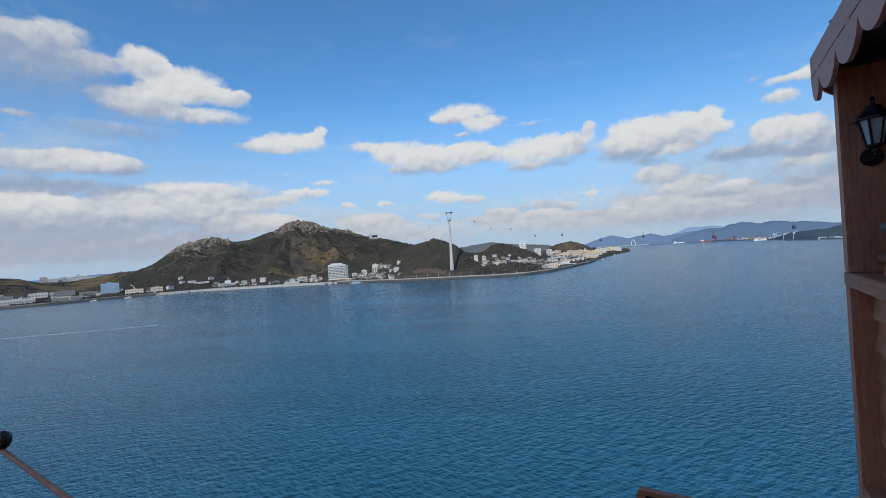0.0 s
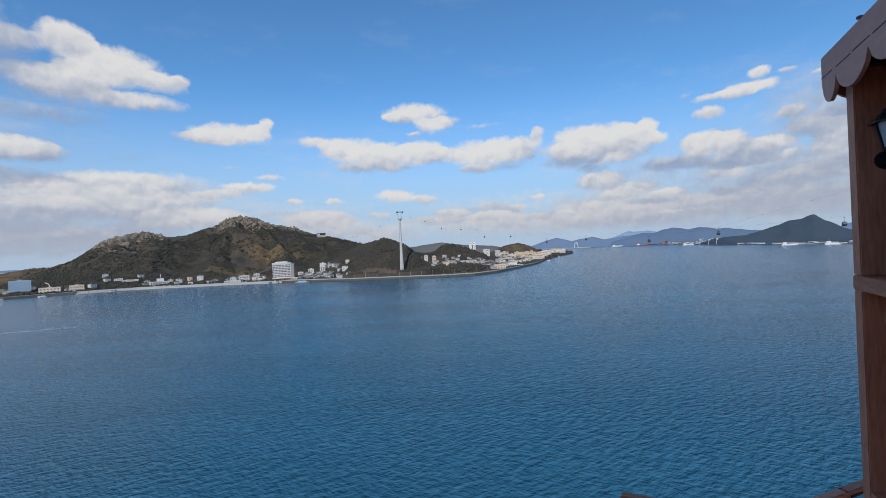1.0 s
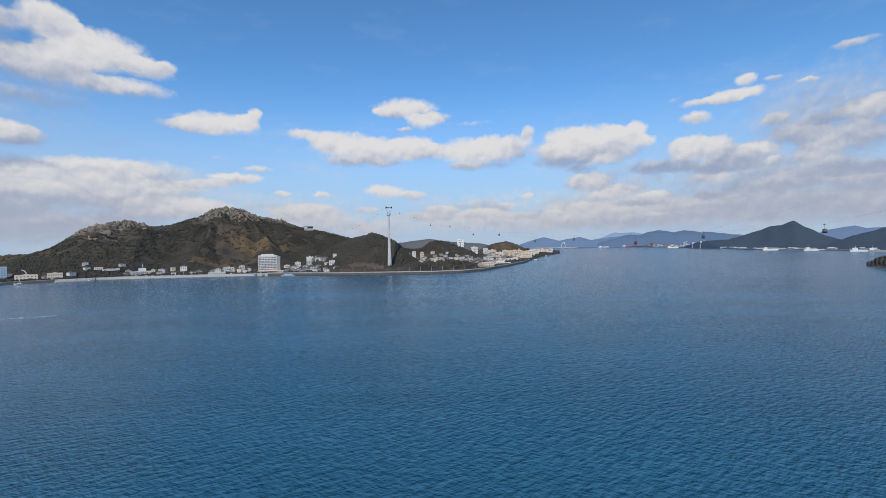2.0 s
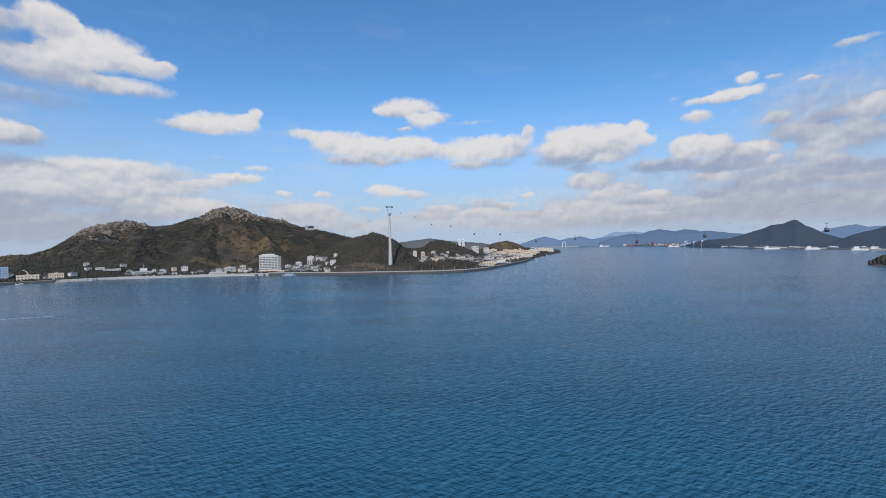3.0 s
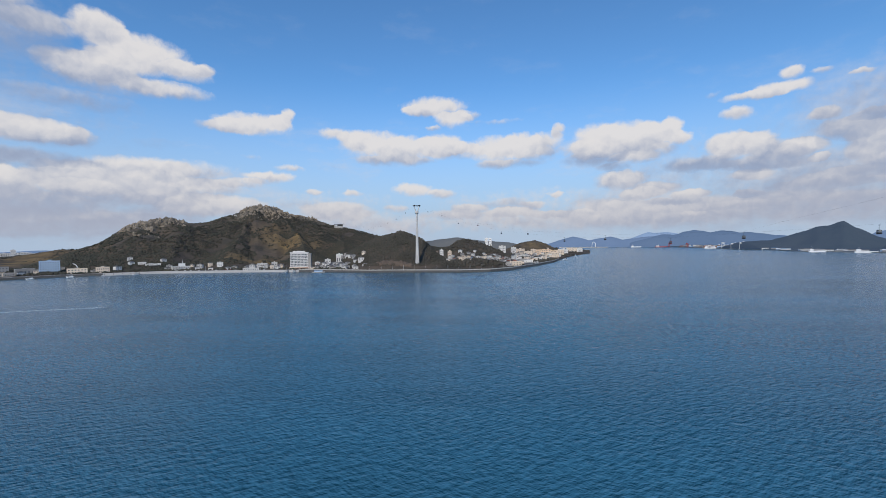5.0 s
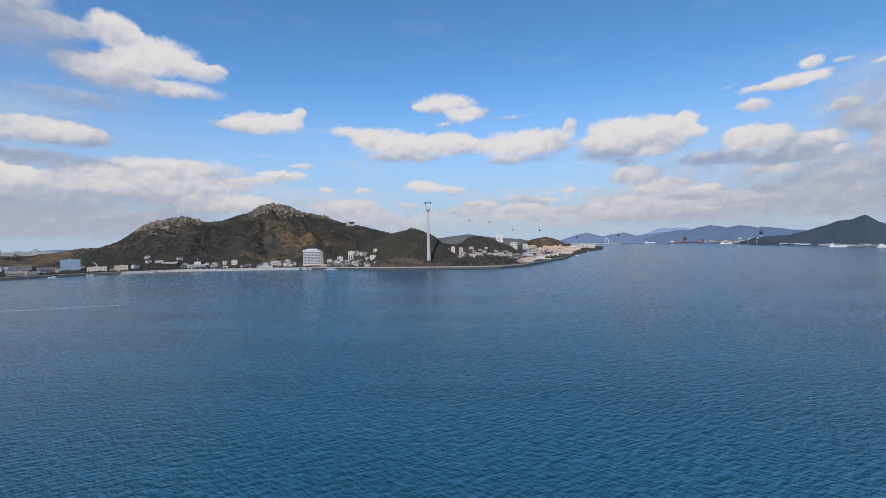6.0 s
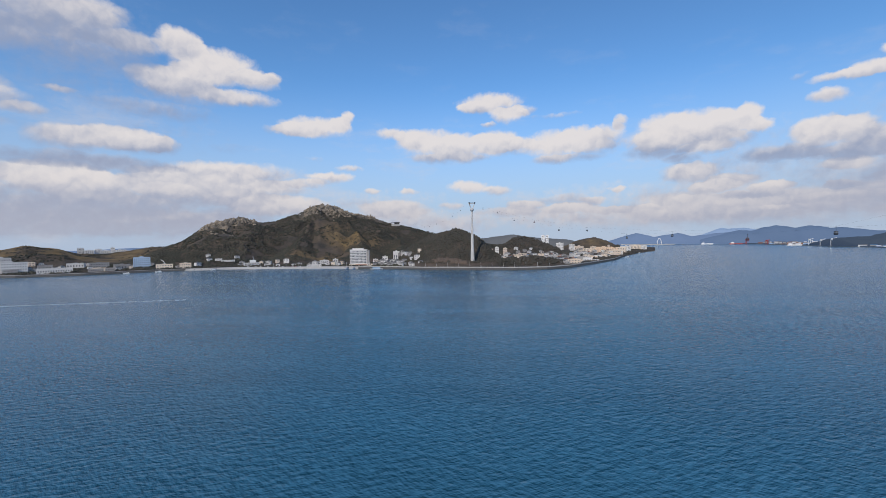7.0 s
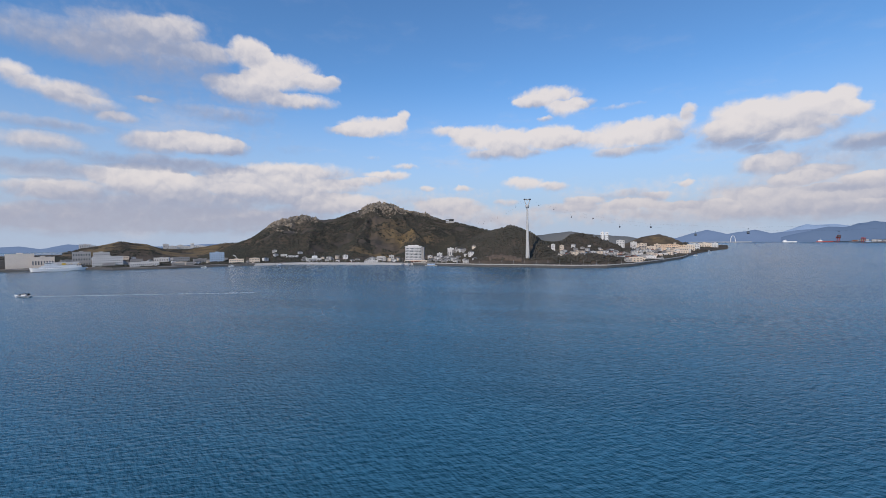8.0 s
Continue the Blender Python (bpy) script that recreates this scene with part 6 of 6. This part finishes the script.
def boats():
    heading = math.atan2(398 - 352, -519 + 641)
    small_boat("fishing_boat", "small white fishing boat with a dark roof under way", Matrix.Translation((-651, 348, 0)) @ Matrix.Rotation(heading, 4, "Z"), 20)
    for b, d, turn in ((-22.5, 1062, 80), (-21.6, 1052, 95), (-38.2, 1212, 60), (-43.6, 1225, 50), (-46.5, 1222, 40), (14.0, 1560, 20), (15.3, 1980, 30)):
        small_boat("moored_boat", "small white boat moored off the sea wall", Matrix.Translation(at(b, d)) @ Matrix.Rotation(radians(turn), 4, "Z"), 14)
    e = thing("floating_pier", "low grey floating pier by the sea wall", "pier", Matrix.Translation(at(-39.0, 1222, 0)) @ Matrix.Rotation(radians(38), 4, "Z"))
    part("pontoon", box(-45, 45, -4, 4, -1, 1.6, 0.2), GREY, e)
    for k in range(6):
        part("pile", tube((-40 + k * 16, 4.6, -3), (-40 + k * 16, 4.6, 5), 0.4, 0.4, 8), DARK, e)
    e = thing("floating_pier", "blue-roofed landing stage beside the hotel", "pier", Matrix.Translation(at(-18.6, 1024, 0)) @ Matrix.Rotation(radians(15), 4, "Z"))
    part("pontoon", box(-15, 15, -5, 5, -1, 1.4, 0.2), GREY, e)
    part("shelter", box(-9, 9, -3.5, 3.5, 1.404, 4.2), BLUEWALL, e)
    part("shelter_roof", box(-10, 10, -4.2, 4.2, 4.204, 4.8), ROOF_BLUE, e)
    # foam trail behind the boat
    rs = np.random.RandomState(3)
    n = 4200
    t = rs.rand(n) ** 1.25
    a, b = np.array((-640.0, 352.5)), np.array((-385.0, 441.0))
    spread = (1.2 + 5.0 * t) * rs.normal(0, 0.45, n)
    dirv = (b - a) / np.linalg.norm(b - a)
    x, y = a[0] + (b[0] - a[0]) * t - dirv[1] * spread, a[1] + (b[1] - a[1]) * t + dirv[0] * spread
    clumps("boat_wake", np.stack([x, y, np.full(n, -0.02)], -1), rs.uniform(0.2, 0.85, n) * (1.15 - 0.6 * t), 0.08, FOAM, "white foam trail behind the fishing boat", "wake", 4, 0.4, 0.1)


def port():
    """Sheds, ships and cranes along the far shore."""
    rs = random.Random(44)
    for k in range(92):
        b = rs.uniform(28.2, 49.5) if k < 46 else rs.uniform(27.2, 35.0)
        d = float(interp(COAST_EAST, b)) + (rs.uniform(30, 150) if k < 46 else rs.uniform(30, 420))
        w, h = (rs.uniform(12, 42), rs.uniform(4, 9)) if k < 46 else (rs.uniform(10, 34), rs.uniform(6, 20))
        e = thing("port_shed", rs.choice(["distant white port shed", "distant pale port shed"]), "shed", Matrix.Translation(at(b, d, 3.0)) @ Matrix.Rotation(radians(-b + rs.uniform(-10, 10)), 4, "Z"), "port sheds")
        wall = rs.choice((WHITE, WHITE, GREY, GREY, BRICK, BLUEWALL))
        dep = rs.uniform(18, 30)
        part("wall", box(-w / 2, w / 2, -dep / 2, dep / 2, -2, h), wall, e)
        bm = bmesh.new()
        prism(bm, [(-dep / 2 - 0.6, h + 0.004), (dep / 2 + 0.6, h + 0.004), (0, h + 3.2)], -w / 2 - 0.6, w / 2 + 0.6)
        for v in bm.verts:
            v.co.x, v.co.y = v.co.y, v.co.x
        bmesh.ops.recalc_face_normals(bm, faces=bm.faces)
        part("roof", bm, rs.choice((ROOF_GREY, ROOF_GREY, ROOF_BLUE, GREY, SHIPWHITE)), e)
    for b, paint, hgt in ((26.2, STEEL_RED, 40), (28.0, STEEL_RED, 34), (31.5, SHIPWHITE, 42), (32.4, SHIPWHITE, 38), (33.2, SHIPWHITE, 46)):
        d = float(interp(COAST_EAST, b)) + 12
        e = thing("harbour_crane", "red harbour gantry crane" if paint is STEEL_RED else "white harbour gantry crane", "crane", Matrix.Translation(at(b, d, 3.0)) @ Matrix.Rotation(radians(-b + 60), 4, "Z"), "port cranes")
        for x in (-8, 8):
            for y in (-6, 6):
                part("leg", box(x - 0.9, x + 0.9, y - 0.9, y + 0.9, 0, hgt * 0.7), paint, e)
        part("portal_beam", box(-10, 10, -7, 7, hgt * 0.7 + 0.004, hgt * 0.78), paint, e)
        part("boom", tube((-14, 0, hgt * 0.8), (34, 0, hgt * 1.05), 1.3, 0.8, 8), paint, e)
        part("machine_house", box(-12, -4, -4, 4, hgt * 0.78 + 0.004, hgt * 0.95), paint, e)
    for b, d, L, paint in ((22.5, 4380, 90, SHIPWHITE), (25.4, 4350, 120, STEEL_RED), (30.3, 3600, 80, SHIPWHITE), (39.5, 2610, 60, SHIPWHITE), (43.0, 2530, 70, SHIPWHITE), (46.6, 2370, 80, SHIPWHITE), (47.6, 2330, 60, GREY)):
        e = thing("moored_ship", "distant ship moored at the port" if paint is not STEEL_RED else "distant red-hulled ship moored at the port", "ship", Matrix.Translation(at(b, d, 0)) @ Matrix.Rotation(radians(-b + 6), 4, "Z"), "port ships")
        bm = bmesh.new()
        prism(bm, [(-L / 2, -1), (L / 2 - 4, -1), (L / 2 + 3, 8), (L / 2 - 3, 7), (-L / 2, 6)], -7, 7)
        part("hull", bm, paint, e)
        part("bridge_house", box(-L * 0.42, -L * 0.22, -6, 6, 6.2, 15), SHIPWHITE, e)
        part("mast", tube((-L * 0.3, 0, 15), (-L * 0.3, 0, 24), 0.5, 0.3, 6), SHIPWHITE, e)
    e = thing("sea_bridge_pylon", "white arched bridge tower far across the water", "bridge tower", Matrix.Translation(at(17.6, 4400, 0)) @ Matrix.Rotation(radians(-17.6), 4, "Z"))
    bm = bmesh.new()
    pts = [Vector((-17 * math.cos(math.pi * k / 10), 0, 5 + 50 * math.sin(math.pi * k / 10) ** 0.7)) for k in range(11)]
    for a, b in zip(pts, pts[1:]):
        add_tube(bm, a, b, 2.6, 2.6, 8)
    part("arch", bm, SHIPWHITE, e)
    part("causeway", box(-330, 130, -6, 6, -1, 6), PROMENADE, e, "pale breakwater at its foot")


def street_lamps():
    e = thing("street_lamp", "slim pale street lamp on the promenade", "street lamp", Matrix.Translation((0, 0, -60)), "promenade lamps")
    part("pole", tube((0, 0, 0), (0, 0, 10.5), 0.22, 0.14, 8), PYLON, e)
    part("arm", tube((0, 0, 10.3), (1.8, 0, 10.9), 0.12, 0.09, 6), PYLON, e)
    part("head", box(1.5, 2.6, -0.25, 0.25, 10.8, 11.05, 0.05), DARK, e)
    first = True
    a = -33.0
    while a < 12.5:
        m = Matrix.Translation(at(a, float(interp(COAST, a)) + 7.0, 4.9)) @ Matrix.Rotation(radians(-a + 90), 4, "Z")
        if first:
            e.matrix_world = m
            first = False
        else:
            copy_thing(e, m)
        a += 1.5


def parked_cars():
    rs = random.Random(8)
    made = {}
    for k in range(44):
        a = rs.uniform(-36, 12)
        paint, word = rs.choice(((SHIPWHITE, "white"), (DARK, "black"), (GREY, "grey"), (SHIPWHITE, "white"), (STEEL_RED, "red")))
        m = Matrix.Translation(at(a, float(interp(COAST, a)) + rs.choice((9.6, 13.6)), 4.75)) @ Matrix.Rotation(radians(-a + rs.uniform(-3, 3)), 4, "Z")
        if word in made:
            copy_thing(made[word], m)
            continue
        e = thing("car", word + " car parked on the shore road", "car", m, "parked cars")
        bm = bmesh.new()
        prism(bm, [(-2.2, 0.3), (2.2, 0.3), (2.2, 0.85), (1.3, 0.95), (0.7, 1.45), (-1.2, 1.45), (-1.9, 0.95), (-2.2, 0.9)], -0.88, 0.88)
        part("body", bm, paint, e)
        part("windows", box(-1.35, 0.85, -0.9, 0.9, 0.98, 1.34), GLASS_FAR, e)
        for x in (-1.35, 1.35):
            for y in (-0.8, 0.8):
                part("wheel", tube((x, y - 0.1, 0.32), (x, y + 0.1, 0.32), 0.32, 0.32, 10), DARK, e)
        made[word] = e


hotel()
harbour()
pier_arch()
cape()
ridge_buildings()
pylon()
cable_cars()
ship()
boats()
port()
town()
street_lamps()
parked_cars()
woods()
outcrops()
